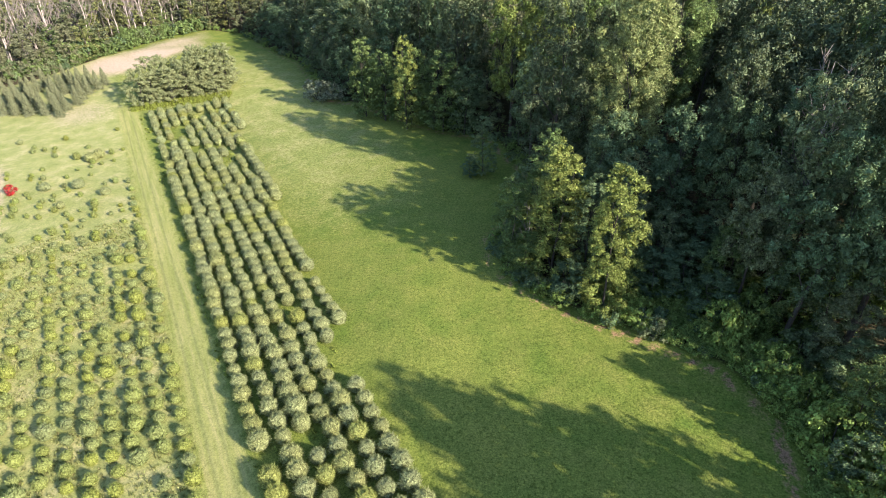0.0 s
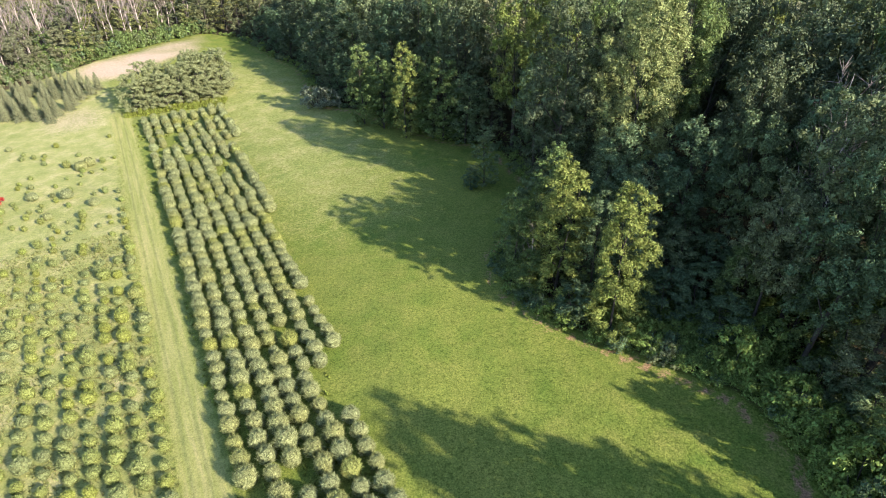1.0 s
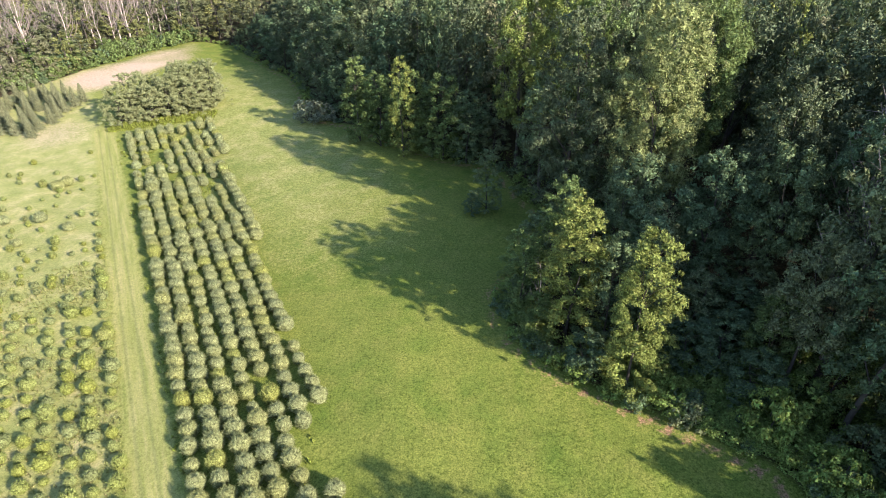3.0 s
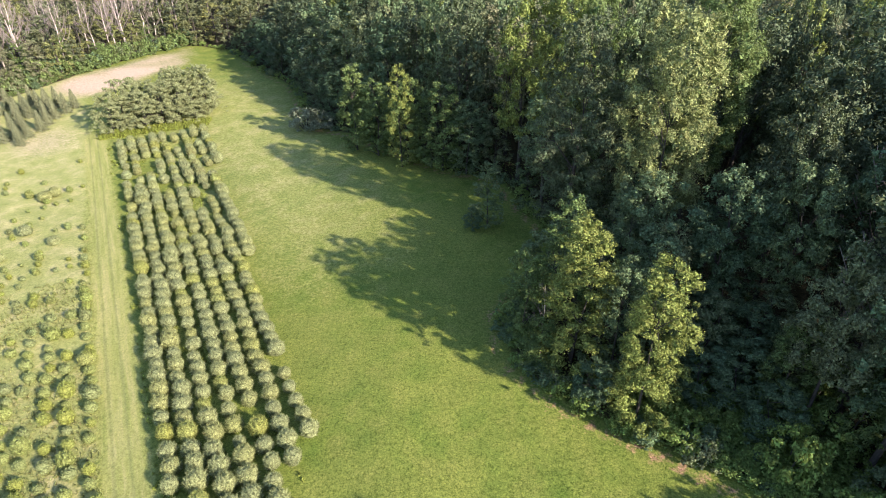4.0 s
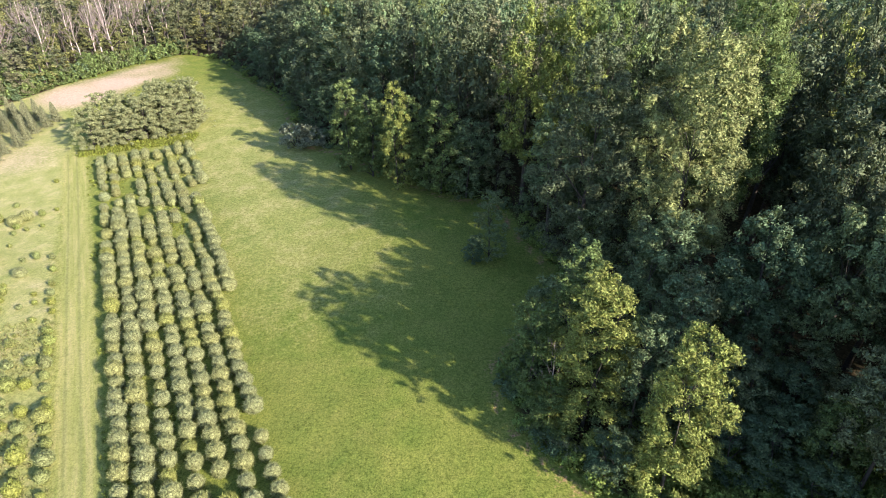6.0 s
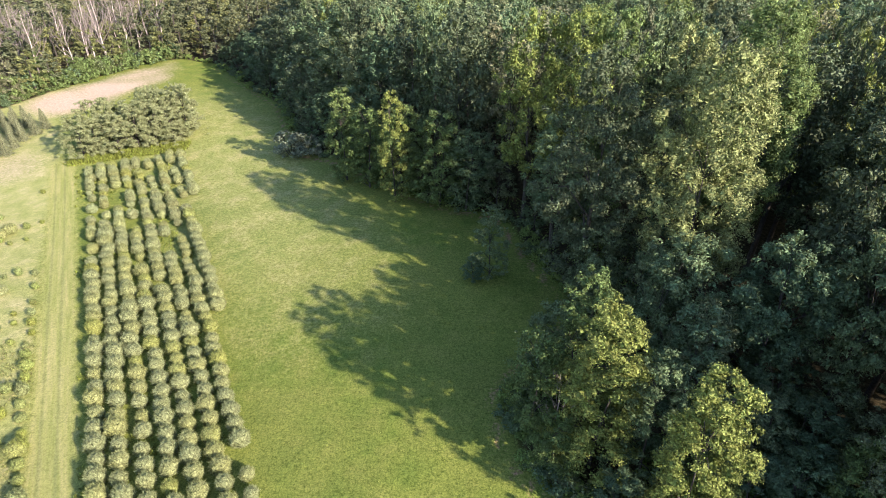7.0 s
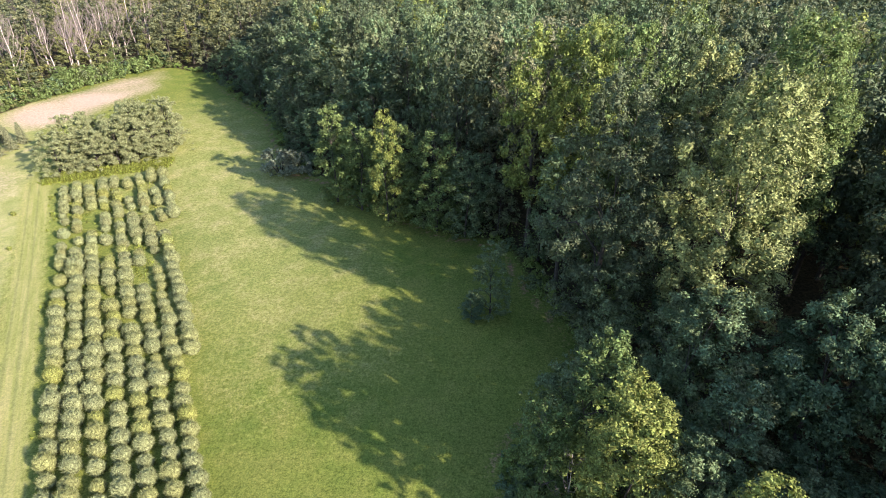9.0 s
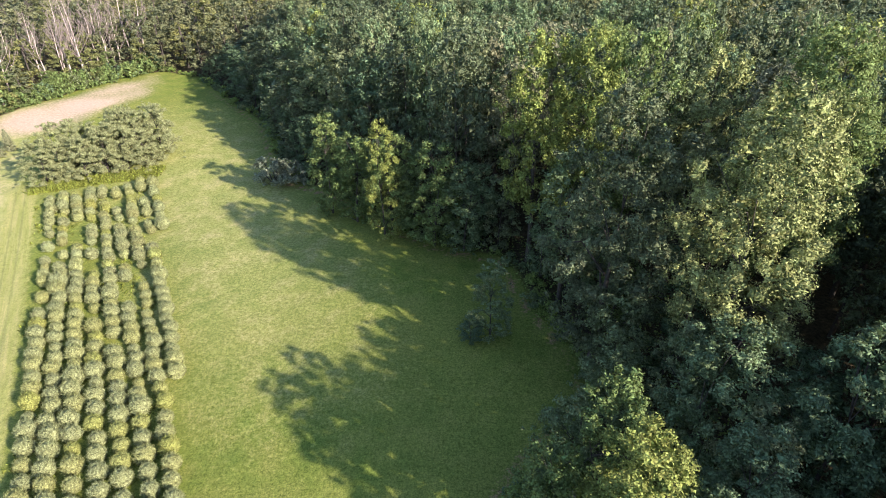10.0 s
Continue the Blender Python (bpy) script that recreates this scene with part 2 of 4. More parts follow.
def ground_material():
    m, nt, b = material("turf and soil", 0.95, 0.12)

    def zone(name):
        a = nt.nodes.new("ShaderNodeAttribute")
        a.attribute_name = name
        return a.outputs["Fac"]
    coords = nt.nodes.new("ShaderNodeTexCoord").outputs["Object"]
    turn = nt.nodes.new("ShaderNodeMapping")
    turn.inputs["Rotation"].default_value = (0, 0, math.atan2(D[0], D[1]))
    nt.links.new(coords, turn.inputs["Vector"])
    draw = nt.nodes.new("ShaderNodeMapping")
    draw.inputs["Scale"].default_value = (1.0, 0.05, 1.0)
    nt.links.new(turn.outputs[0], draw.inputs["Vector"])
    apart = nt.nodes.new("ShaderNodeSeparateXYZ")
    nt.links.new(turn.outputs[0], apart.inputs[0])
    broad = noise_at(nt, 0.045, 4, 0.55, coords)
    middle = noise_at(nt, 0.35, 4, 0.6, coords)
    fine = noise_at(nt, 2.4, 4, 0.65, coords)
    grain = noise_at(nt, 7.0, 4, 0.8, coords)
    streak = noise_at(nt, 1.6, 4, 0.65, draw.outputs[0])
    clump = nt.nodes.new("ShaderNodeTexVoronoi")
    clump.inputs["Scale"].default_value, clump.inputs["Randomness"].default_value = 4.5, 1.0
    nt.links.new(coords, clump.inputs["Vector"])
    green = ramp(nt, middle, [(0.30, (0.098, 0.150, 0.030)), (0.5, (0.143, 0.180, 0.040)), (0.68, (0.186, 0.203, 0.056))])
    green = blend(nt, ramp(nt, broad, [(0.38, (0, 0, 0)), (0.62, (0.8, 0.8, 0.8))]), green, (0.190, 0.206, 0.054))
    mown = ramp(nt, streak, [(0.3, (0.205, 0.230, 0.070)), (0.5, (0.275, 0.280, 0.100)), (0.7, (0.35, 0.320, 0.145))])
    for rut in (-2.35, -1.0):
        gap = calc(nt, "ABSOLUTE", calc(nt, "SUBTRACT", apart.outputs[0], rut))
        gap = calc(nt, "ADD", gap, calc(nt, "MULTIPLY_ADD", middle, 0.5, -0.25))
        mown = blend(nt, ramp(nt, gap, [(0.05, (0.55, 0.55, 0.55)), (0.22, (0, 0, 0))]), mown, (0.17, 0.19, 0.075))
    dry = ramp(nt, middle, [(0.3, (0.225, 0.252, 0.088)), (0.5, (0.290, 0.296, 0.120)), (0.72, (0.40, 0.360, 0.195))])
    soil = ramp(nt, fine, [(0.3, (0.40, 0.305, 0.24)), (0.7, (0.49, 0.385, 0.31))])
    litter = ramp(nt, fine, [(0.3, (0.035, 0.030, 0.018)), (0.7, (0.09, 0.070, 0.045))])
    redsoil = ramp(nt, grain, [(0.35, (0.19, 0.105, 0.075)), (0.7, (0.40, 0.24, 0.185))])

    def ragged(name, amount=0.5):
        f = calc(nt, "ADD", zone(name), calc(nt, "MULTIPLY_ADD", fine, amount, -amount / 2))
        return ramp(nt, f, [(0.3, (0, 0, 0)), (0.7, (1, 1, 1))])
    c = blend(nt, ragged("dry", 0.6), green, dry)
    c = blend(nt, ragged("mown", 0.35), c, mown)
    c = blend(nt, ragged("dirt", 0.6), c, soil)
    c = blend(nt, ragged("edge", 1.5), c, redsoil)
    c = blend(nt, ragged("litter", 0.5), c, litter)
    tuft = calc(nt, "ADD", calc(nt, "MULTIPLY", fine, 0.3), calc(nt, "MULTIPLY", grain, 0.7))
    tuft = calc(nt, "SUBTRACT", tuft, calc(nt, "MULTIPLY_ADD", clump.outputs["Distance"], 0.13, -0.04))
    calm = calc(nt, "MAXIMUM", calc(nt, "MULTIPLY", calc(nt, "MAXIMUM", zone("dry"), zone("mown")), 0.5), calc(nt, "MULTIPLY", zone("dirt"), 0.8))
    calm = calc(nt, "SUBTRACT", 1.0, calm)
    c = blend(nt, calm, c, ramp(nt, tuft, [(0.36, (0.42, 0.50, 0.32)), (0.5, (0.98, 1.00, 0.88)), (0.64, (1.48, 1.48, 1.14))]), "MULTIPLY")
    nt.links.new(c, b.inputs["Base Color"])
    bump = node(nt, "ShaderNodeBump", Strength=0.6, Distance=0.25)
    nt.links.new(tuft, bump.inputs["Height"])
    nt.links.new(bump.outputs[0], b.inputs["Normal"])
    return m


TURF = ground_material()


# ---- mesh helpers ----
def mesh_of(name, verts, faces, mat, smooth=False):
    me = bpy.data.meshes.new(name)
    me.from_pydata([tuple(v) for v in verts], [], [tuple(f) for f in faces])
    me.materials.append(mat)
    if smooth:
        me.polygons.foreach_set("use_smooth", np.ones(len(me.polygons), bool))
    me.update()
    return me


def part(name, me, parent, label=""):
    ob = new(name, me)
    ob.parent = parent
    return tagged(ob, label)


def unit(v):
    return v / np.maximum(np.linalg.norm(v, axis=-1, keepdims=True), 1e-9)


def leaves(rng, c, normal, size, slim=0.62, fold=0.18, up=None):
    """Leaf-shaped quads at the points c, facing normal: verts and faces."""
    k = len(c)
    helper = rng.normal(size=(k, 3)) if up is None else up
    a = unit(np.cross(normal, helper))
    if up is not None:
        a = unit(up - normal * np.sum(up * normal, axis=1, keepdims=True))
    b = np.cross(normal, a)
    size = np.asarray(size).reshape(-1, 1)
    v = np.stack((c - a * size, c + b * size * slim + normal * size * fold, c + a * size, c - b * size * slim + normal * size * fold), axis=1)
    return v.reshape(-1, 3), np.arange(4 * k).reshape(-1, 4)


def small_leaves(rng, c, normal, size, slim=0.6):
    """The same with three corners, for foliage seen from far off."""
    k = len(c)
    a = unit(np.cross(normal, rng.normal(size=(k, 3))))
    b = np.cross(normal, a)
    size = np.asarray(size).reshape(-1, 1)
    v = np.stack((c - a * size, c + a * size * 0.7 + b * size * slim, c + a * size * 0.7 - b * size * slim), axis=1)
    return v.reshape(-1, 3), np.arange(3 * k).reshape(-1, 3)


def tube(path, radii, sides=6):
    """A tapered tube along a path: verts and faces."""
    path = np.asarray(path, float)
    verts, faces = [], []
    for i, (p, r) in enumerate(zip(path, radii)):
        t = unit(path[min(i + 1, len(path) - 1)] - path[max(i - 1, 0)])
        a = unit(np.cross(t, (0.31, 0.87, 0.11) if abs(t[1]) < 0.9 else (1, 0, 0)))
        b = np.cross(t, a)
        for j in range(sides):
            w = 2 * math.pi * j / sides
            verts.append(p + r * (math.cos(w) * a + math.sin(w) * b))
    for i in range(len(path) - 1):
        for j in range(sides):
            q = (j + 1) % sides
            faces.append((i * sides + j, i * sides + q, (i + 1) * sides + q, (i + 1) * sides + j))
    faces.append(tuple(range((len(path) - 1) * sides, len(path) * sides)))
    return verts, faces


def joined(pieces):
    verts, faces, base = [], [], 0
    for v, f in pieces:
        verts.extend(v)
        faces.extend(tuple(int(i) + base for i in q) for q in f)
        base += len(v)
    return verts, faces


def placed(x, y, turn=0.0, size=1.0, tall=1.0, sink=0.0, tip=(0.0, 0.0)):
    m = pose(x, y, float(gz(x, y)) - sink, tip[0], tip[1], turn)
    return m @ Matrix.Diagonal((size, size, size * tall, 1))


# ---- ground ----
def axis(a, b, step, far):
    out = [a - d for d in far[::-1]] + list(np.arange(a, b + step / 2, step))
    return np.array(out + [out[-1] + d for d in far])


xs, ys = axis(-135, 65, 1.1, [12, 35, 90, 250, 700, 2500]), axis(-5, 215, 1.1, [12, 35, 90, 250, 700, 2500])
GX, GY = np.meshgrid(xs, ys)
gx, gy = GX.ravel(), GY.ravel()
rough_z = np.array([0.10 * noise.noise((x * 0.16, y * 0.16, 0)) + 0.18 * noise.noise((x * 0.03, y * 0.03, 4)) for x, y in zip(gx, gy)])
nx = len(xs)
cell = np.arange(len(gx)).reshape(len(ys), nx)
quads = np.stack((cell[:-1, :-1], cell[:-1, 1:], cell[1:, 1:], cell[1:, :-1]), axis=-1).reshape(-1, 4)
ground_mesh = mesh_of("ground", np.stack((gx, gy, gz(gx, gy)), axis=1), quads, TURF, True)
GS, GN, GE = gx * D[0] + gy * D[1], gx * N[0] + gy * N[1], edge_distance(gx, gy)


def soft_box(v, a, b, w):
    return sigmoid((v - a) / w) * sigmoid((b - v) / w)


strip = soft_box(GN, 0.2, 21, 0.5) * soft_box(GS, 10, 136, 0.7)
lane = soft_box(GN, -3.4, 0.6, 0.25) * soft_box(GS, -40, 142, 1.5)
west = sigmoid((-3.2 - GN) / 0.6)
far_field = soft_box(GS, 118, 210, 5) * sigmoid((3 - GN) / 6)
line = (gx + 88) * 0.875 + (gy - 168) * -0.485      # across the far bare strip
along = (gx + 88) * 0.485 + (gy - 168) * 0.875
pink = soft_box(line, 0.3, 16.5, 2.4) * soft_box(along, -17, 27 - 0.35 * line, 2.4) * (0.78 + 0.5 * rough_z / 0.2)
pink = np.maximum(pink, 0.62 * soft_box(GN, -18, -3, 3) * soft_box(GS, 134, 152, 3))
pink = np.maximum(pink, 0.8 * sigmoid((-22.2 - GN) / 0.7) * soft_box(GS, 80, 122, 3))
ZONES = {"dry": np.clip(0.72 * west + 0.6 * far_field + 0.60 * soft_box(GS, 66, 175, 12) * soft_box(GN, 10, 42, 4), 0, 1), "mown": lane, "dirt": np.clip(pink, 0, 1),
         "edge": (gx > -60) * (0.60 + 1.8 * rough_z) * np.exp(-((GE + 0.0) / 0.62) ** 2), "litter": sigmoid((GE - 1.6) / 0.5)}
for zone_name, values in ZONES.items():
    ground_mesh.attributes.new(zone_name, "FLOAT", "POINT").data.foreach_set("value", values.astype(np.float32))
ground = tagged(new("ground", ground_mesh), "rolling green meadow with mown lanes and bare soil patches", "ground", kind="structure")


# ---- broadleaf trees ----
def profile(shape, u):
    """Width of a crown at the share u of its height."""
    if shape == "oval":
        return np.sqrt(np.clip(1 - (2 * u - 0.85) ** 2 / 1.35, 0.03, 1))
    if shape == "pine":
        return np.sqrt(np.clip(1 - u ** 2.2, 0.05, 1)) * np.clip(0.85 + u, 0, 1)
    return np.sqrt(np.clip(1 - u ** 2.4, 0.05, 1)) * np.clip(0.55 + 1.2 * u, 0, 1)


def clumps(rng, centres, size, flat, each=16):
    """The dense heart of each clump: broad overlapping sprays of leaves, set every way: verts and faces."""
    k = np.repeat(np.arange(len(centres)), each)
    way = unit(rng.normal(size=(len(k), 3)) + np.array((0, 0, 0.25)))
    c = centres[k] + way * (size[k] * rng.uniform(0.2, 0.85, len(k)))[:, None] * np.array((1, 1, flat))
    return small_leaves(rng, c, unit(way + rng.normal(size=(len(k), 3)) * 0.55), size[k] * rng.uniform(0.32, 0.58, len(k)), 0.72)


def crown_points(rng, count, h, base, r, shape, puffs, puff_r, flat=0.85):
    """Points and facings of leaves gathered in clumps over a crown; also the clumps' centres and sizes."""
    u = (rng.permutation(puffs) + rng.uniform(0, 1, puffs)) / puffs * 0.95 + 0.02
    z = base + (h - base) * (u + rng.uniform(-0.01, 0.05, puffs) * (u > 0.8))
    prof = profile(shape, u)
    w = np.arange(puffs) * 2.39996 + rng.uniform(-0.5, 0.5, puffs)
    lobes = 1 + 0.22 * np.sin(3 * w + rng.uniform(0, 6) + 3 * u) + 0.16 * np.sin(7 * u * math.pi + 2 * w + rng.uniform(0, 6))
    rad = r * prof * lobes * np.sqrt(rng.uniform(0.35, 1, puffs)) * 0.84
    stray = rng.uniform(size=puffs) < 0.2
    rad = np.where(stray, rad * 1.1 + 0.12 * r, rad)
    axis_way = np.stack((np.cos(w), np.sin(w), 0 * w), axis=1)
    centres = axis_way * rad[:, None] + np.stack((0 * z, 0 * z, z), axis=1)
    size = puff_r * rng.uniform(0.65, 1.25, puffs) * np.clip(0.6 + prof * 0.5, 0.5, 1) * np.where(stray, 0.6, 1.05)
    k = rng.choice(puffs, count, p=size ** 2 / np.sum(size ** 2))
    way = unit(rng.normal(size=(count, 3)) + 0.75 * axis_way[k] + np.array((0, 0, 0.6)))
    reach = rng.uniform(0.6, 1.15, count)[:, None] * size[k][:, None]
    c = centres[k] + way * reach * np.array((1, 1, flat))
    facing = unit(way + np.array((0, 0, 0.4)) + rng.normal(size=(count, 3)) * 0.45)
    return c, facing, centres, size


def crown_mesh(rng, count, leaf, h, base, r, shape, puffs, puff_r, mat, flat=0.85, slim=0.6, heart=0.86, name="crown", each=16):
    """A crown: dense lumps set about with single leaves. Returns the mesh and the lumps' centres."""
    c, facing, centres, size = crown_points(rng, count, h, base, r, shape, puffs, puff_r, flat)
    v, f = small_leaves(rng, c, facing, leaf * rng.uniform(0.55, 1.3, count), slim)
    cv, cf = clumps(rng, centres, size * heart, flat, each)
    me = mesh_of(name, np.concatenate((v, cv)), np.concatenate((f, cf + len(v))), mat)
    return me, centres


def limbs(rng, h, base, r, centres, girth, count=9):
    bend = rng.normal(size=2) * 0.03 * h
    top = 0.62 * h
    path = [(bend[0] * u * u, bend[1] * u * u, -0.4 + (top + 0.4) * u) for u in (0, 0.04, 0.2, 0.45, 0.7, 1.0)]
    pieces = [tube(path, [girth * g for g in (1.45, 1.1, 0.9, 0.68, 0.42, 0.1)], 8)]
    for i in rng.choice(len(centres), min(count, len(centres)), replace=False):
        end = centres[i]
        z0 = max(base * 0.75, end[2] - 0.45 * math.hypot(end[0], end[1]) - 0.6)
        u = (min(z0, top) + 0.4) / (top + 0.4)
        a = np.array((bend[0] * u * u, bend[1] * u * u, min(z0, top)))
        mid = (a + end) / 2 + np.array((0, 0, 0.08 * h * rng.uniform(0, 1)))
        g = girth * 0.38 * (1.1 - u)
        pieces.append(tube([a, mid, end], [g + 0.03, g * 0.6 + 0.02, 0.02], 5))
    return joined(pieces)


PROTOS = {}


def tree_meshes(key, seed, h, base, r, count, leaf, puffs, puff_r, shape, mat, girth):
    rng = np.random.default_rng(seed)
    crown, centres = crown_mesh(rng, count, leaf, h, base, r, shape, puffs, puff_r, mat, 1.25 if "tall" in key[0] else 0.85, each=11 if key[0][-3:] in ("mid", "low", "far") else 15)
    tv, tf = limbs(rng, h, base, r, centres, girth)
    return mesh_of("trunk", tv, tf, BARK, True), crown


def stand(key, name, label, category, group, make, m, parts=("trunk", "crown")):
    """Sets up a thing of its kind: built once, copied after that."""
    if key in PROTOS:
        ob = copy_thing(PROTOS[key], m)
    else:
        ob = new(name)
        ob.empty_display_size = 0.3
        for part_name, me in zip(parts, make()):
            part(part_name, me, ob)
        PROTOS[key] = ob
        ob.matrix_basis = m
        ob.scale = m.to_scale()
        return tagged(ob, label, category, group)
    ob.matrix_basis = m
    return tagged(ob, label, category, group)


TREE_KINDS = {   # h, crown base, radius, leaves, leaf size, clumps, clump radius, shape, girth
    "tall": (25, 7.0, 4.6, 6500, 0.135, 170, 0.86, "oval", 0.34),
    "broad": (23, 7, 5.2, 6500, 0.140, 170, 1.0, "round", 0.36),
    "canopy": (18, 7.5, 4.4, 6500, 0.125, 140, 0.82, "round", 0.26),
    "slender": (17, 0.6, 2.9, 6000, 0.110, 150, 0.55, "pine", 0.13),
    "edge": (13.5, 0.2, 3.0, 5000, 0.105, 130, 0.62, "round", 0.13),
    "tall_grand": (25, 8.5, 4.6, 26000, 0.085, 330, 0.68, "oval", 0.34),
    "broad_grand": (23, 3.0, 5.2, 24000, 0.095, 330, 0.76, "round", 0.36),
    "slender_grand": (17, 0.6, 2.9, 18000, 0.078, 260, 0.56, "pine", 0.13),
    "tall_mid": (25, 7, 4.6, 3200, 0.185, 110, 1.05, "oval", 0.34),
    "broad_mid": (23, 7, 5.2, 3200, 0.190, 110, 1.15, "round", 0.36),
    "edge_mid": (13.5, 0.2, 3.0, 2200, 0.155, 90, 0.72, "round", 0.13),
    "tall_low": (25, 5, 4.6, 1500, 0.26, 90, 1.15, "oval", 0.34),
    "broad_low": (23, 5, 5.2, 1500, 0.27, 90, 1.25, "round", 0.36),
    "tall_far": (25, 9, 4.6, 900, 0.5, 55, 1.35, "oval", 0.34),
    "broad_far": (23, 8, 5.2, 900, 0.5, 55, 1.45, "round", 0.36),
}
TONES = {"dusk": (SHADELEAF, "shade-darkened grey-green"), "dark": (BROADLEAF, "dark green"), "grey": (GREYLEAF, "pale grey-green"), "pale": (SUNPALELEAF, "sunlight-tinted pale green"), "fresh": (FRESHLEAF, "bright green"), "yellow": (SUNYELLOWLEAF, "sunlight-tinted yellow-green")}


def tree(kind, tone, variant, x, y, h, r, turn, label=None, group="trees of the wood"):
    h0, base, r0, count, leaf, puffs, puff_r, shape, girth = TREE_KINDS[kind]
    mat, word = TONES[tone]
    key = (kind, tone, variant)
    size = r / r0
    m = placed(x, y, turn, size, (h / h0) / size)
    text = label or {"tall": f"tall broadleaf forest tree with a {word} leafy crown", "broad": f"spreading broadleaf forest tree with a {word} crown",
                     "canopy": f"broadleaf forest tree with a high {word} crown and vines", "slender": f"slender young broadleaf tree, {word}, at the wood's edge", "edge": f"low-branched {word} tree at the meadow's edge"}[kind.split("_")[0]]
    name, group = ("young_tree", "young trees at the wood's edge") if kind.split("_")[0] in ("slender", "edge") else ("broadleaf_tree", group)
    return stand(key, name, text, "tree", group,
                 lambda: tree_meshes(key, hash_of(kind, tone, variant), h0, base, r0, count, leaf, puffs, puff_r, shape, mat, girth), m)


def hash_of(*words):
    return sum(ord(ch) * (i + 7) for i, ch in enumerate("".join(str(w) for w in words)))


# trees that stand out: kind, tone, variant, x, y, height, radius
TREES = [
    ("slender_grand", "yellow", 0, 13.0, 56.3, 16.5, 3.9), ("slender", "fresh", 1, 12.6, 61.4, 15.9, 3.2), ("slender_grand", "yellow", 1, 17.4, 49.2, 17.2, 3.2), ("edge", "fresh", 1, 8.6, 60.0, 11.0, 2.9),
    ("slender", "dark", 0, 16.4, 54.6, 13.5, 2.8), ("slender", "dark", 0, 19.8, 57.8, 15.0, 3.2), ("edge", "dark", 1, 22.4, 61.0, 13.5, 3.3), ("edge", "dark", 0, 10.6, 64.5, 10.5, 2.8), ("edge", "dark", 1, 20.4, 54.0, 10.5, 2.8),
    ("edge", "dark", 0, 14.0, 51.5, 5.0, 2.3), ("edge", "fresh", 0, 10.0, 56.0, 6.0, 2.3), ("canopy", "dark", 0, 32.5, 59.0, 20.0, 4.2), ("canopy", "dusk", 0, 34.6, 64.5, 24.0, 4.4), ("canopy", "dark", 1, 31.0, 47.8, 17.0, 3.6), ("tall", "dark", 0, 34.0, 43.4, 22.5, 3.7), ("edge", "dark", 1, 36.8, 39.5, 10.0, 3.2), ("edge", "dark", 0, 38.5, 44.5, 11.0, 3.3), ("edge", "dark", 1, 35.5, 35.5, 7.0, 2.8), ("canopy", "dark", 1, 27.5, 61.5, 18.5, 4.4), ("edge", "fresh", 1, 30.2, 50.0, 11.0, 3.0), ("edge", "fresh", 0, 33.8, 46.0, 9.5, 2.8), ("edge", "dark", 0, 25.0, 55.5, 9.0, 2.8), ("edge", "dark", 1, 26.8, 51.2, 7.0, 3.0), ("edge", "dark", 0, 29.2, 55.2, 8.0, 3.2), ("edge", "dark", 1, 23.4, 51.4, 6.5, 2.8), ("edge", "dark", 0, 28.0, 47.2, 6.0, 2.8), ("edge", "dark", 1, 32.6, 53.2, 9.0, 3.2), ("edge", "dark", 0, 31.5, 57.0, 9.0, 3.2), ("edge", "dark", 1, 27.2, 58.6, 9.0, 3.2), ("edge", "dark", 0, 30.2, 62.2, 9.5, 3.2),  ("tall", "dark", 1, 34.4, 48.5, 25.5, 4.3), ("edge", "dark", 1, 20.5, 68.5, 14.5, 3.4), ("edge", "dark", 0, 23.5, 78.0, 16.0, 3.6), ("broad", "dark", 0, 38.6, 41.2, 28.5, 4.8), ("tall", "dark", 0, 42.5, 45.5, 28.3, 5.0), ("broad", "dark", 1, 47.5, 37.0, 30.0, 5.2), 
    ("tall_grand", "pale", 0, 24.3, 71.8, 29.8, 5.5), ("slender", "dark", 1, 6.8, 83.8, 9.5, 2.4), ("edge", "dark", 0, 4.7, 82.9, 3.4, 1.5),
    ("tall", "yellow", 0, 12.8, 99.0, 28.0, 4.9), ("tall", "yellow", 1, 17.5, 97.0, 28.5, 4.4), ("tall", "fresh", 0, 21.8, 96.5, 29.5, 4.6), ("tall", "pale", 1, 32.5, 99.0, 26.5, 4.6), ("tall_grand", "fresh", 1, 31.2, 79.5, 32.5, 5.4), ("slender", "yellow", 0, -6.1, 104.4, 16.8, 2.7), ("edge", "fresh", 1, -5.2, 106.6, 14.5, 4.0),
    ("edge", "fresh", 0, -14.7, 113.2, 15.2, 3.6), ("edge", "fresh", 0, 0.7, 102.8, 14.6, 4.4), ("edge", "fresh", 1, -10.6, 110.0, 13.5, 3.7),
    ("edge", "dark", 1, 4.6, 101.5, 12.5, 3.8), ("broad_grand", "dusk", 0, 16.6, 79.5, 28.0, 6.0), ("tall", "dark", 0, 21.0, 64.5, 17.0, 4.0),
    ("tall_far", "dark", 0, 36.0, 7.5, 24.5, 4.8), ("broad_far", "dark", 0, 30.6, 11.8, 20.5, 4.6), ("tall_far", "dark", 1, 41.0, 2.5, 27.0, 4.8),
    ("broad_far", "dark", 1, 33.0, 3.0, 19.5, 4.8), ("broad_far", "dark", 0, 38.2, 14.2, 15.3, 3.4), ("tall_far", "dark", 0, 34.0, 13.8, 18.3, 3.6),
    ("tall_far", "dark", 1, 42.0, 10.5, 19.5, 3.8), ("broad_far", "dark", 1, 41.0, 24.0, 14.5, 3.2), ("broad_far", "dark", 0, 46.5, 21.0, 15.8, 3.4),
]
rng = np.random.default_rng(11)
spots = []
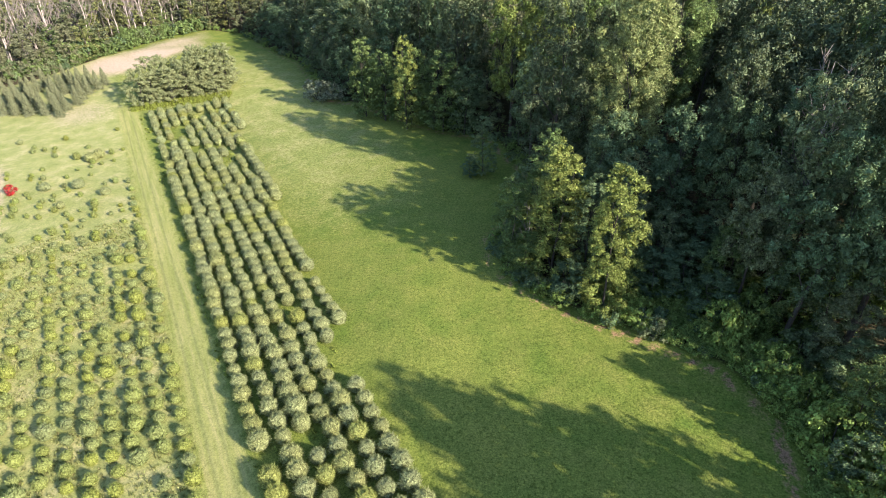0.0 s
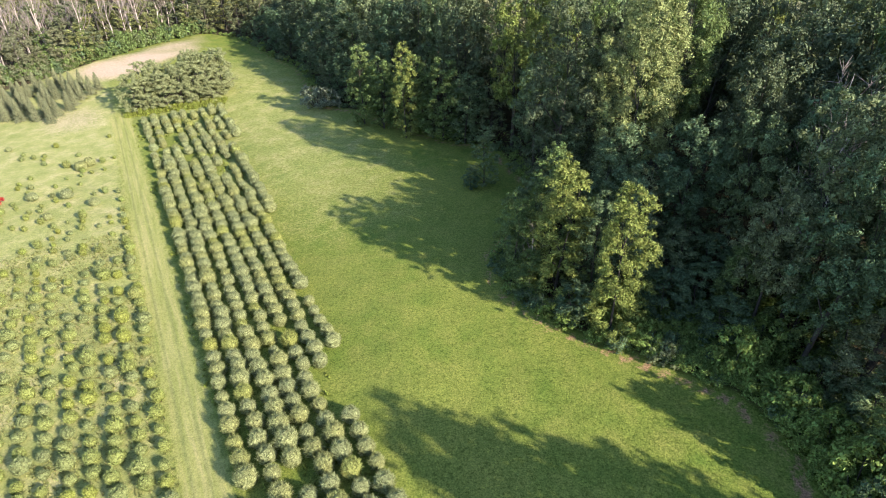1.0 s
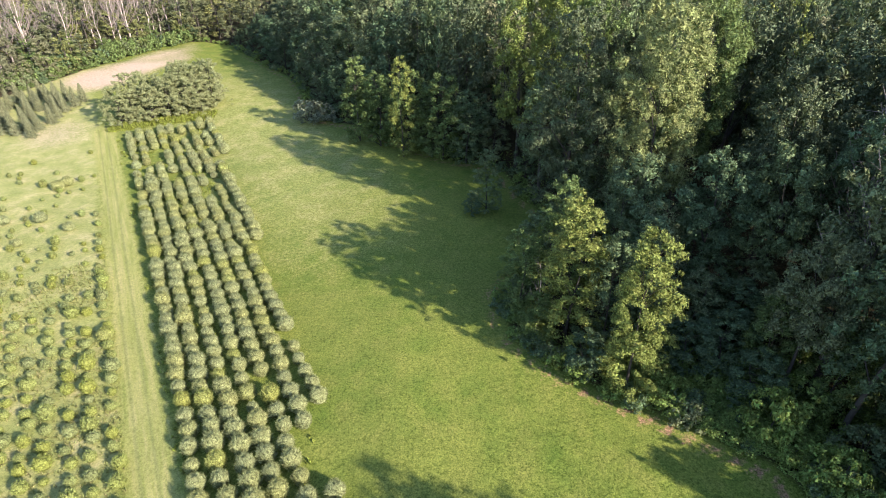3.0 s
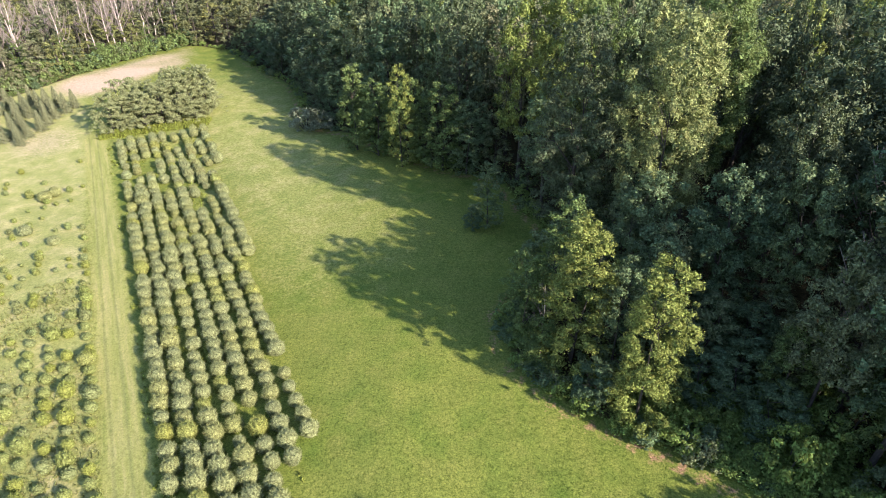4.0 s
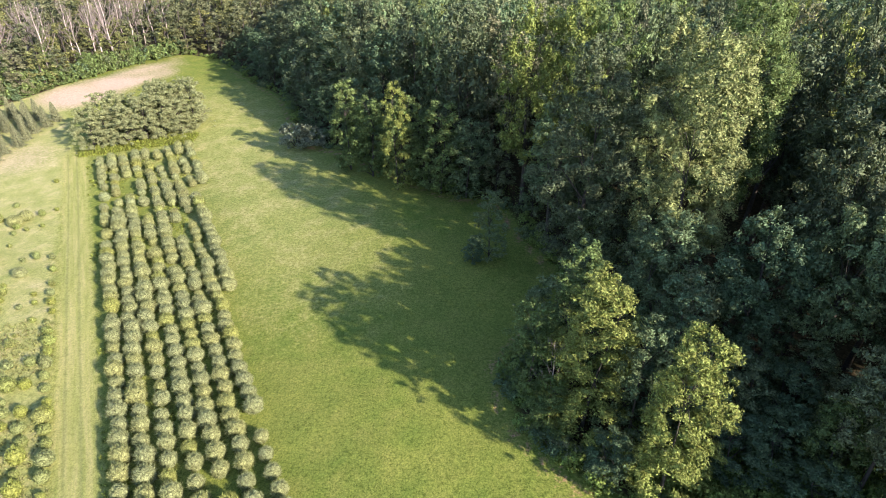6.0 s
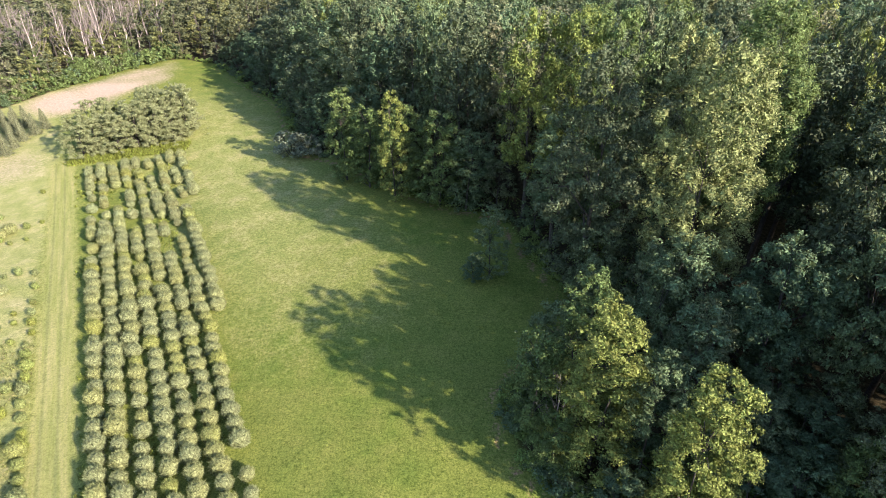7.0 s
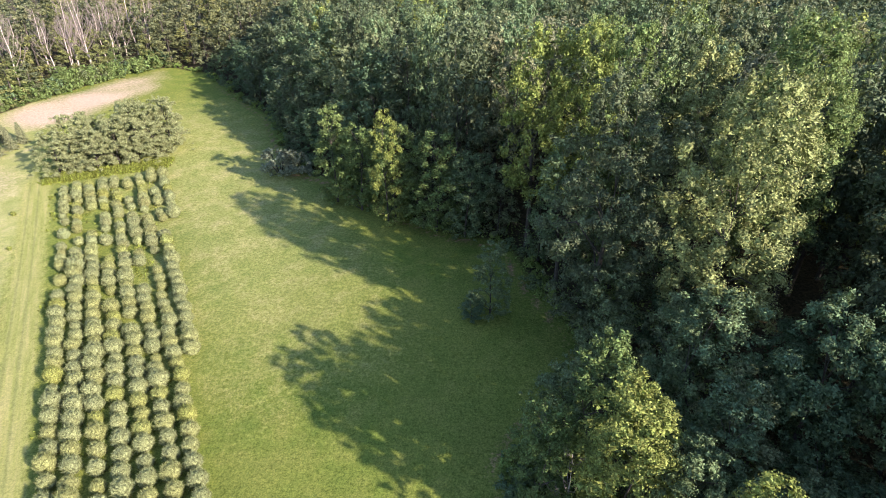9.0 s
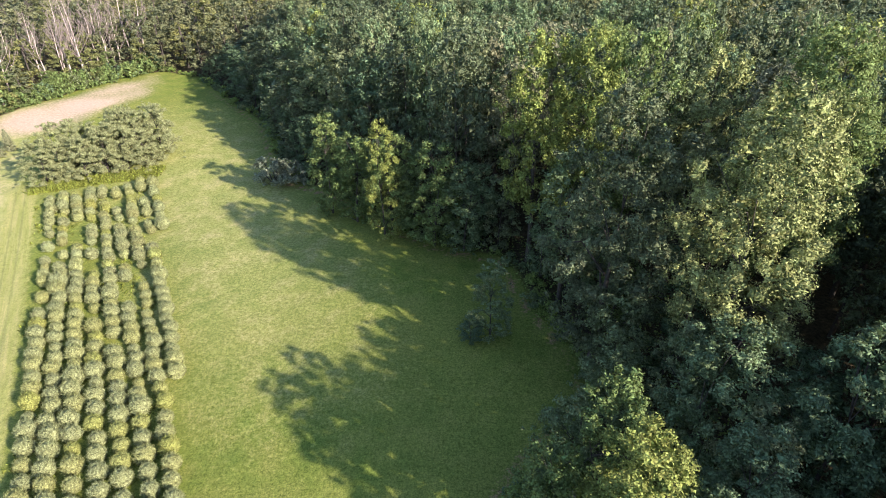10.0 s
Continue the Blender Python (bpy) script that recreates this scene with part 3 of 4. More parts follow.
for kind, tone, variant, x, y, h, r in TREES:
    tree(kind, tone, variant, x, y, h, r, rng.uniform(0, 360))
    spots.append((x, y, r))
# the wood behind
WOOD = []
for iy in range(-9, 52):
    for ix in range(-28, 22):
        x = (ix + 0.5 * (iy % 2)) * 7.0 + rng.uniform(-2.0, 2.0)
        y = iy * 6.4 + rng.uniform(-2.0, 2.0)
        pick, lift, turn, wide, tone_pick = rng.uniform(size=5)
        e = float(edge_distance(x, y))
        depth = math.hypot(x, y - 18)
        if e < 2.2 or (x < -40 and y < 100) or x > 40 + 0.85 * max(y, 0) or (y < 16 and (x > 66 or e > 38)):
            continue
        if depth > 175 and (e > 75 and x < -15 or (ix + iy) % 2) and e > 12 or depth > 330 or depth > 290 and x > -40 or e > 150 or x < -128:
            continue
        if any((x - a) ** 2 + (y - b) ** 2 < (c * 0.8 + 2.0) ** 2 for a, b, c in spots):
            continue
        if 18 < x < 33.5 and 28 < y < 50 and e < 16:
            continue
        r = 3.7 + 1.9 * wide + (1.2 if depth > 175 else 0)
        h = (17 + 6 * min(1, e / 9) if y < 125 else 15 + 5 * min(1, e / 9)) + 5.0 * lift
        west_wood = x < -60 and y > 90 or y > 186 and x < -30
        if west_wood:
            h *= 0.42 + 0.33 * min(1, e / 16)
        else:
            h += 5.0 * min(1, max(0, e - 10) / 18) if x > 20 and y < 95 else 0
            h = min(h, height_limit(x, y, r), clear_limit(x, y, r))
        if h < 5:
            continue
        spots.append((x, y, 2.0))
        seen = depth + 0.4 * max(0, e - 18) + (200 if y < 16 else 0)
        WOOD.append((seen, x, y, h, r, turn * 360, pick, tone_pick, west_wood))
WOOD.sort()
for seen, x, y, h, r, turn, pick, tone_pick, west_wood in WOOD[:270]:
    near = math.hypot(x, max(0, y - 34))
    level = "" if near < 49 and y > 25 else "_mid" if near < 74 else "_low"
    kind = ("tall" if pick < 0.55 else "broad") + level
    if h < 13 or west_wood:
        kind, r = ("edge" if level == "" else "edge_mid"), 0.2 * h + 1.0
    tone = "dark" if tone_pick < 0.74 or seen < 75 and tone_pick < 0.9 else "grey" if tone_pick < 0.86 else "fresh" if tone_pick < 0.95 or seen < 85 else "yellow"
    # deeper in the wood, crowns take the tone with shade painted into it
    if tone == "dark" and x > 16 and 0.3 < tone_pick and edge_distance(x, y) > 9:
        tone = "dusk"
    if west_wood:
        tone = "grey" if tone_pick < 0.6 else "fresh"
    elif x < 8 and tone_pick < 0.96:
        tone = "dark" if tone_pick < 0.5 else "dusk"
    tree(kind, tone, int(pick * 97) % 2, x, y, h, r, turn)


def far_wood(rows):
    """The rest of the wood, joined into one mass."""
    shapes = []
    for i in range(7):
        rg = np.random.default_rng(700 + i)
        low = 5 if i < 4 or i == 6 else 0.5
        c, facing, centres, size = crown_points(rg, 760 if i < 6 else 380, 24, low, 4.8, "oval" if i % 2 else "round", 60, 1.3)
        leaf_v = small_leaves(rg, c, facing, (0.36 if i < 6 else 0.8) * rg.uniform(0.6, 1.3, len(c)))[0]
        heart_v, heart_f = clumps(rg, centres, size * 0.9, 0.9, 12 if i < 6 else 8)
        shapes.append((leaf_v, heart_v, heart_f, np.array(tube([(0, 0, -0.5), (0, 0, 10), (0, 0, 19)], (0.4, 0.3, 0.05), 5)[0])))
    trunk_faces = tube([(0, 0, -0.5), (0, 0, 10), (0, 0, 19)], (0.4, 0.3, 0.05), 5)[1]
    vs, fs, tints, slots, soft, base = [], [], [], [], [], 0
    for i, (seen, x, y, h, r, turn, pick, tone_pick, west_wood) in enumerate(rows):
        r = 0.2 * h + 1.3 if west_wood else r
        m = np.array(placed(x, y, turn, r / 4.8, (h / 24) / (r / 4.8)))
        leaf_v, heart_v, heart_f, trunk_v = shapes[6 if y < 14 or seen > 215 and not west_wood else 4 + i % 2 if west_wood else i % 4]
        p = np.concatenate((leaf_v, heart_v, trunk_v)) @ m[:3, :3].T + m[:3, 3]
        k, q0 = len(leaf_v), len(leaf_v) + len(heart_v)
        vs.append(p)
        fs.extend(map(tuple, (np.arange(k).reshape(-1, 3) + base).tolist()))
        fs.extend(map(tuple, (heart_f + base + k).tolist()))
        fs.extend(tuple(j + base + q0 for j in q) for q in trunk_faces)
        slots.extend([0] * (k // 3 + len(heart_f)) + [1] * len(trunk_faces))
        soft.extend([False] * (k // 3 + len(heart_f)) + [True] * len(trunk_faces))
        tints.append(np.full(len(p), 0.55 + 0.4 * tone_pick if west_wood else tone_pick ** 1.3 * (0.6 if x < 8 else 1.0), np.float32))
        base += len(p)
    me = mesh_of("far_wood", np.concatenate(vs), fs, WOODS_FAR)
    me.materials.append(BARK)
    me.polygons.foreach_set("material_index", np.array(slots, np.int32))
    me.polygons.foreach_set("use_smooth", np.array(soft, bool))
    me.attributes.new("tint", "FLOAT", "POINT").data.foreach_set("value", np.concatenate(tints))
    return tagged(new("far_wood", me), "dense green broadleaf wood stretching away behind", "woods", kind="stuff")


far_wood(WOOD[270:])
# smaller trees that close the wood's edge
for i in range(1, len(FX) - 4):
    ax, ay, bx, by = FX[i - 1], FY[i - 1], FX[i], FY[i]
    length = math.hypot(bx - ax, by - ay)
    for j in range(int(length / 1.7)):
        u = (j + rng.uniform(0.2, 0.8)) / max(1, int(length / 1.7))
        inward = rng.uniform(2.0, 8.5)
        x, y = ax + u * (bx - ax) + inward * (by - ay) / length, ay + u * (by - ay) - inward * (bx - ax) / length
        lift, turn, tone_pick = rng.uniform(size=3)
        if y < 18 or edge_distance(x, y) < 1.4 or (3 < x < 33.5 and 28 < y < 69) or any((x - a) ** 2 + (y - b) ** 2 < 3.3 ** 2 for a, b, c in spots):
            continue
        far_west = x < -72
        h = (5.0 if far_west else 8.0) + 5.0 * lift
        h = h if far_west else min(h, height_limit(x, y, 2.0), clear_limit(x, y, 2.0))
        if h < 3.5:
            continue
        spots.append((x, y, 1.5))
        tree("edge" if math.hypot(x, y - 18) < 58 else "edge_mid", ("fresh" if tone_pick < 0.55 else "grey") if far_west else ("dark" if tone_pick < 0.75 else "fresh"), int(turn * 9) % 2,
             x, y, h, 1.2 + 0.16 * h, turn * 360)


# young growth under the near wood
for i in range(400):
    x, y, lift, turn, tone_pick = rng.uniform(20, 78), rng.uniform(18, 92), *rng.uniform(size=3)
    e = float(edge_distance(x, y))
    if e < 2.5 or e > 34 or (x < 33.5 and 28 < y < 66) or any((x - a) ** 2 + (y - b) ** 2 < 3.0 ** 2 for a, b, c in spots):
        continue
    h = min(5 + 6.5 * lift, height_limit(x, y, 1.6))
    if h < 3.5 or len(spots) > 560:
        continue
    spots.append((x, y, 1.5))
    tree("edge_mid", "dark" if tone_pick < 0.7 else "fresh", int(turn * 9) % 2, x, y, h, 1.3 + 0.16 * h, turn * 360)


# ---- shrubs and vines ----
def shrub_meshes(seed, mat, count=800, leaf=0.10, big=1.0):
    rng = np.random.default_rng(seed)
    foliage, centres = crown_mesh(rng, count, leaf, 1.6, 0.0, 1.3, "round", int(26 * big), 0.42 / big ** 0.5, mat, name="foliage", each=9)
    stems = []
    for i in range(7):
        end = centres[i]
        stems.append(tube([(0.15 * end[0], 0.15 * end[1], -0.1), (0.6 * end[0], 0.6 * end[1], 0.5 * end[2]), end], (0.035, 0.025, 0.008), 4))
    sv, sf = joined(stems)
    return mesh_of("stem", sv, sf, BARK, True), foliage


def shrub(mat_key, variant, x, y, size, tall, turn, label, group="shrubs along the wood"):
    mat = {"dark": BROADLEAF, "vine": VINE, "silver": SILVERLEAF, "fresh": FRESHLEAF}[mat_key]
    if mat_key == "silver":
        variant += 10
    elif math.hypot(x, y - 18) > 85:
        variant += 20
    elif size > 1.45:
        variant += 10
    return stand(("shrub", mat_key, variant), "shrub", label, "shrub", group,
                 lambda: shrub_meshes(hash_of("shrub", mat_key, variant), mat, *((350, 0.16) if variant > 19 else (2400, 0.07, 2.0) if variant > 9 else ())),
                 placed(x, y, turn, size, tall), ("stem", "foliage"))


shrub("silver", 0, -26.4, 124.8, 3.0, 0.85, 40, "silvery grey-green shrub standing out into the meadow", "lone shrubs")
shrub("silver", 1, -23.6, 125.2, 2.6, 0.85, 200, "silvery grey-green shrub standing out into the meadow", "lone shrubs")
for x, y, size, tall, key in ((27.6, 43.4, 2.2, 1.4, "vine"), (30.4, 38.2, 2.1, 1.2, "vine"), (31.4, 34.2, 2.0, 1.2, "vine"), (29.6, 35.6, 1.6, 1.0, "vine"), (31.6, 46.0, 2.2, 1.2, "vine"), (31.3, 30.2, 2.4, 1.3, "vine"), (33.5, 27.0, 2.2, 1.4, "vine"), (28.5, 41.5, 1.6, 0.9, "vine"),
                              (30.8, 36.5, 1.9, 0.9, "vine"), (33.8, 40.5, 2.2, 1.0, "dark"), (29.6, 23.5, 2.0, 1.2, "vine"), (36.0, 34.0, 2.3, 1.2, "vine"),
                              (43.7, 51.1, 2.3, 1.1, "vine"), (40.7, 48.6, 2.0, 1.2, "vine"), (46.3, 53.3, 2.1, 1.0, "vine"), (42.5, 54.5, 1.8, 1.2, "vine"), (46.2, 48.3, 2.2, 1.2, "vine"), (39.2, 52.6, 1.9, 1.1, "vine")):
    shrub(key, 0, x, y, size, tall, 50 * x, "mound of green vines smothering a shrub at the wood's edge")
for i in range(1, len(FX) - 4):
    ax, ay, bx, by = FX[i - 1], FY[i - 1], FX[i], FY[i]
    length = math.hypot(bx - ax, by - ay)
    for j in range(int(length / 1.9)):
        u = (j + rng.uniform(0, 1)) / max(1, int(length / 1.9))
        inward = rng.uniform(1.0, 2.6)
        x, y = ax + u * (bx - ax) + inward * (by - ay) / length, ay + u * (by - ay) - inward * (bx - ax) / length
        size, turn, pick = rng.uniform(0.55, 1.15), rng.uniform(0, 360), rng.uniform()
        if y < 16 or y < 25 and x > 40 or edge_distance(x, y) < 0.5:
            continue
        key = ("fresh" if pick < 0.8 else "dark") if x < -72 else ("dark" if pick < (0.06 if y < 60 else 0.5) else "vine")
        shrub(key, int(turn) % 2, x, y, size, rng.uniform(0.6, 1.1), turn, "leafy green shrub in the undergrowth along the meadow")
for i in range(62):
    x, y = rng.uniform(19, 40), rng.uniform(26, 58)
    e, size, turn = float(edge_distance(x, y)), rng.uniform(0.9, 1.9), rng.uniform(0, 360)
    low = height_limit(x, y, 1.0)
    if e < 2.0 or e > 17 or low < 1.0:
        continue
    size = min(size, 0.55 * low + 0.25)
    shrub("vine" if turn < 310 else "dark", int(turn) % 2, x, y, size, rng.uniform(0.6, 1.1), turn, "mound of green vines over low growth at the wood's edge")
for i in range(5, 11):
    ax, ay, bx, by = FX[i - 1], FY[i - 1], FX[i], FY[i]
    length = math.hypot(bx - ax, by - ay)
    for j in range(int(length / 0.95)):
        u, inward = (j + rng.uniform(0, 1)) / max(1, int(length / 0.95)), rng.uniform(0.9, 3.6)
        x, y = ax + u * (bx - ax) + inward * (by - ay) / length, ay + u * (by - ay) - inward * (bx - ax) / length
        turn = rng.uniform(0, 360)
        if edge_distance(x, y) > 0.7:
            shrub("dark" if turn < 100 else "vine", int(turn) % 2, x, y, rng.uniform(0.7, 1.25), rng.uniform(0.7, 1.2), turn, "leafy green shrub in the undergrowth along the meadow")
belt_x, belt_y = (29.2, 30.3, 28.2, 22.0, 14.5), (25.0, 33.5, 40.6, 47.0, 52.4)
for i in range(110):
    u, back, turn = rng.uniform(0, 4), rng.uniform(0.2, 6.5), rng.uniform(0, 360)
    x, y = np.interp(u, range(5), belt_x) + 0.75 * back, np.interp(u, range(5), belt_y) + 0.55 * back
    if edge_distance(x, y) > 0.8:
        shrub("vine", int(turn) % 2, x, y, rng.uniform(0.9, 1.4), rng.uniform(0.5, 0.95), turn, "mound of green creepers between the meadow and the wood")
for i in range(46):
    u = i / 45
    x, y = -73 - 34 * u + rng.uniform(-2.5, -0.5), 191 - 55 * u ** 1.1 + rng.uniform(0.5, 3)
    shrub("fresh" if i % 4 else "dark", i % 2, x, y, rng.uniform(1.3, 2.3), rng.uniform(0.9, 1.5), 97 * i, "bright leafy shrub below the bare trees of the far wood")
# low growth on the wood's floor
ux, uy = rng.uniform(-2, 62, 26000), rng.uniform(20, 105, 26000)
ue = edge_distance(ux, uy)
keep = (ue > 1.0) & (ue < 17)
ux, uy = ux[keep], uy[keep]
c = np.stack((ux, uy, gz(ux, uy) + rng.uniform(0.1, 0.9, len(ux))), axis=1)
v, f = leaves(rng, c, unit(rng.normal(size=c.shape) * 0.5 + (0, 0, 1)), rng.uniform(0.12, 0.24, len(c)))
tagged(new("undergrowth", mesh_of("undergrowth", v, f, VINE)), "green creepers and leafy undergrowth on the forest floor", "undergrowth", kind="stuff")


# ---- planted conifers ----
def fir_arrays(seed, h=1.7, r=0.95, sprays=640, tip=0.27, slim=0.095, core_r=0.79):
    """A bushy young conifer: needle tips standing out all round a dense egg: verts and faces."""
    rng = np.random.default_rng(seed)
    a0, a1, a2 = rng.uniform(0, 6.28, 3)

    def reach(u, w):
        """Half the width at the share u of the height, on the side w."""
        egg = np.sqrt(np.clip(1 - ((u - 0.40) / np.where(u > 0.40, 0.62, 0.52)) ** 2, 0, 1))
        return r * egg * (1 + 0.09 * np.sin(3 * w + a0) * np.sin(5 * u + a1) + 0.05 * np.sin(7 * w + a2))
    u = np.clip((np.arange(sprays) + 0.5) / sprays * 1.0 + rng.uniform(-0.02, 0.02, sprays), 0.02, 0.99)
    w = np.arange(sprays) * 2.39996 + rng.uniform(-0.25, 0.25, sprays)
    rad = core_r * 0.97 * reach(u, w)
    foot = np.stack((rad * np.cos(w), rad * np.sin(w), h * (0.05 + 0.84 * u)), axis=1)
    out = unit(np.stack((np.cos(w) * (1.05 - u), np.sin(w) * (1.05 - u), 0.10 + 0.95 * u), axis=1))
    slide = rng.normal(size=foot.shape) * 0.7 + np.array((0, 0, 0.45))
    slide = slide - out * np.sum(slide * out, axis=1, keepdims=True)
    way = unit(out * 0.9 + 0.6 * unit(slide))
    length = (tip * rng.uniform(0.65, 1.3, sprays))[:, None]
    side = unit(np.cross(way, out) + rng.normal(size=way.shape) * 0.25)
    v = np.stack((foot - way * 0.06 + side * tip * slim, foot - way * 0.06 - side * tip * slim, foot + way * length), axis=1).reshape(-1, 3)
    k, levels = 9, (0.0, 0.18, 0.4, 0.62, 0.82)
    core = []
    for q in levels:
        for j in range(k):
            ang = 2 * math.pi * (j + 0.5 * (levels.index(q) % 2)) / k
            d = core_r * float(reach(np.array(q), ang)) * rng.uniform(0.86, 1.1)
            core.append((d * math.cos(ang), d * math.sin(ang), h * (0.03 + 0.84 * q)))
    core.append((0, 0, h * 0.86))
    cf = []
    for i in range(4):
        for j in range(k):
            n0, n1 = i * k + j, i * k + (j + 1) % k
            cf += [(n0, n1, n1 + k), (n0, n1 + k, n0 + k)]
    cf += [(4 * k + j, 4 * k + (j + 1) % k, 5 * k) for j in range(k)]
    return joined([(v, np.arange(len(v)).reshape(-1, 3)), (core, cf)])


def fir_meshes(seed, mat, **kw):
    v, f = fir_arrays(seed, **kw)
    me = mesh_of("foliage", v, f, mat)
    return mesh_of("trunk", *tube([(0, 0, -0.1), (0, 0, 0.5), (0, 0, 1.0)], (0.05, 0.04, 0.015), 6), BARK, True), me


def far_stand(name, rows, arrays, mat, label, category):
    """Many small plants far off, joined as one mass; rows of x, y, size, tall, turn, tint."""
    vs, fs, tints, base = [], [], [], 0
    for i, (x, y, size, tall, turn, tint) in enumerate(rows):
        v, f = arrays[i % len(arrays)]
        m = np.array(placed(x, y, turn, size, tall))
        p = np.asarray(v) @ m[:3, :3].T + m[:3, 3]
        vs.append(p)
        fs.extend(tuple(int(k) + base for k in q) for q in f)
        tints.append(np.full(len(p), tint, np.float32))
        base += len(p)
    me = mesh_of(name, np.concatenate(vs), fs, mat)
    me.attributes.new("tint", "FLOAT", "POINT").data.foreach_set("value", np.concatenate(tints))
    return tagged(new(name, me), label, category, kind="stuff")


def row_n(k, s):
    """Where row k runs, across the rows, at s along them."""
    return float(np.interp(s, (30, 40, 57, 70, 128), (1.6, 1.66, 2.0, 2.38, 2.9))) + 1.88 * k


ROW_START = [12, 12, 12, 12, 12, 18, 46, 80, 114]      # where each row begins
rng = np.random.default_rng(5)
firs = []
for k in range(9):
    s = ROW_START[k]
    while s < 133.5 - 0.25 * k:
        s += rng.uniform(1.85, 2.15)
        n = row_n(k, s) + rng.normal() * 0.10
        hole = noise.noise((s * 0.16, k * 1.7, 3)) > 0.42 or (k == 7 and 110 < s < 114) or (k == 6 and 57 < s < 60) or (s > 105 and rng.uniform() < 0.12)
        if hole:
            continue
        size = rng.normal(1.0, 0.11) * (0.93 if s > 110 else 1.0)
        firs.append((*at_sn(s, n), float(np.clip(size, 0.65, 1.3)), rng.uniform(0.88, 1.12), rng.uniform(0, 360), rng.uniform(), s))
firs.sort(key=lambda q: q[6])
for i, (x, y, size, tall, turn, tint, s) in enumerate(firs[:300]):
    stand(("fir", i % 6), "young_conifer", "young silvery-green conifer, bushy, in a planted row", "conifer", "planted rows of young conifers",
          lambda: fir_meshes(40 + i, FIR), placed(x, y, turn, size, tall), ("trunk", "foliage"))
far_stand("conifer_rows", [q[:6] for q in firs[300:]], [fir_arrays(60 + i, sprays=300, slim=0.16) for i in range(5)], FIR_FAR, "far rows of young silvery-green conifers", "conifers")

saplings = []
for k in range(12):
    s = 24.0 + rng.uniform(0, 1)
    while s < 128:
        s += rng.uniform(1.7, 2.2)
        n = -3.9 - 1.84 * k + rng.normal() * 0.16
        thin = 0.04 + 0.55 * float(sigmoid((s - 84) / 5)) + 0.25 * float(sigmoid((s - 112) / 4)) + (0.3 if noise.noise((s * 0.09, k * 0.5, 9)) > 0.3 else 0)
        if rng.uniform() < thin:
            continue
        size = rng.normal(0.88, 0.13) * (1.0 if s < 84 else 0.78)
        if rng.uniform() < 0.05:
            size *= 1.45
        saplings.append((*at_sn(s, n), float(np.clip(size, 0.35, 1.25)), rng.uniform(0.85, 1.2), rng.uniform(0, 360), rng.uniform(), s))
for s, n, size in ((104.5, -11.4, 1.7), (106.5, -16.3, 1.5), (115.5, -9.2, 1.8), (116.5, -7.8, 1.7), (99, -7.6, 1.4), (69.4, -4.0, 1.5), (131.5, -21, 1.0), (98, -14, 1.2)):
    stand(("fir", int(s) % 6), "young_conifer", "larger silvery-green conifer standing alone in dry grass", "conifer", "lone conifers", None, placed(*at_sn(s, n), 77 * s, size * 0.72, 0.8))
saplings.sort(key=lambda q: q[6])
for i, (x, y, size, tall, turn, tint, s) in enumerate(saplings[:290]):
    stand(("sapling", i % 5), "conifer_sapling", "small yellow-green conifer sapling in dry grass", "sapling", "planted conifer saplings",
          lambda: fir_meshes(80 + i, SAPLING, h=1.1, r=0.78, sprays=330, tip=0.24, slim=0.115, core_r=0.74), placed(x, y, turn, size, tall), ("trunk", "foliage"))
far_stand("sapling_rows", [q[:6] for q in saplings[290:]], [fir_arrays(90 + i, h=1.15, r=0.78, sprays=160, tip=0.33, slim=0.13, core_r=0.66) for i in range(4)], SAPLING_FAR, "scattered conifer saplings in dry grass", "saplings")


# ---- pine grove, spruces, red sapling ----
def pine_meshes(seed):
    rng = np.random.default_rng(seed)
    crown, centres = crown_mesh(rng, 6500, 0.165, 7.9, -0.5, 3.5, "pine", 150, 0.66, PINE, 0.5, 0.32, 0.8, each=10)
    return mesh_of("trunk", *limbs(rng, 7.0, 0.8, 3.0, centres, 0.16, 16), BARK, True), crown


for i in range(17):
    u, w = (i % 6) / 5, i // 6
    x = -66.3 + 15.6 * u + 1.0 * w + rng.uniform(-0.7, 0.7)
    y = 126.4 + 6.2 * u + 3.8 * w + rng.uniform(-0.7, 0.7)
    stand(("pine", i % 4), "pine_tree", "bushy grey-green pine in a dense grove", "pine tree", "pine grove", lambda: pine_meshes(200 + i),
          placed(x, y, rng.uniform(0, 360), rng.uniform(0.85, 1.05), rng.uniform(0.95, 1.15) * (0.95 if w == 0 else 1.12)))


def spruce_meshes(seed):
    rng = np.random.default_rng(seed)
    k = 1900
    u = rng.uniform(0, 1, k) ** 1.3
    tiers = np.floor(u * 15) / 15 + rng.uniform(0, 0.045, k)
    w = rng.uniform(0, 2 * math.pi, k)
    reach = 1.55 * (1 - tiers) ** 0.85 * (0.75 + 0.25 * np.sin(w * 5 + tiers * 40)) + 0.05
    rad = reach * np.sqrt(rng.uniform(0.15, 1, k))
    c = np.stack((rad * np.cos(w), rad * np.sin(w), 0.35 + 6.1 * tiers - 0.22 * rad), axis=1)
    way = unit(np.stack((np.cos(w), np.sin(w), -0.1 + 0.7 * tiers), axis=1) + rng.normal(size=(k, 3)) * 0.2)
    v, f = small_leaves(rng, c, unit(np.stack((np.cos(w), np.sin(w), 0.9 + 0 * w), axis=1) + rng.normal(size=(k, 3)) * 0.3), 0.2 * rng.uniform(0.7, 1.2, k), 0.4)
    return mesh_of("trunk", *tube([(0, 0, -0.2), (0, 0, 2), (0, 0, 6.3)], (0.1, 0.08, 0.015), 7), BARK, True), mesh_of("crown", v, f, SPRUCE)


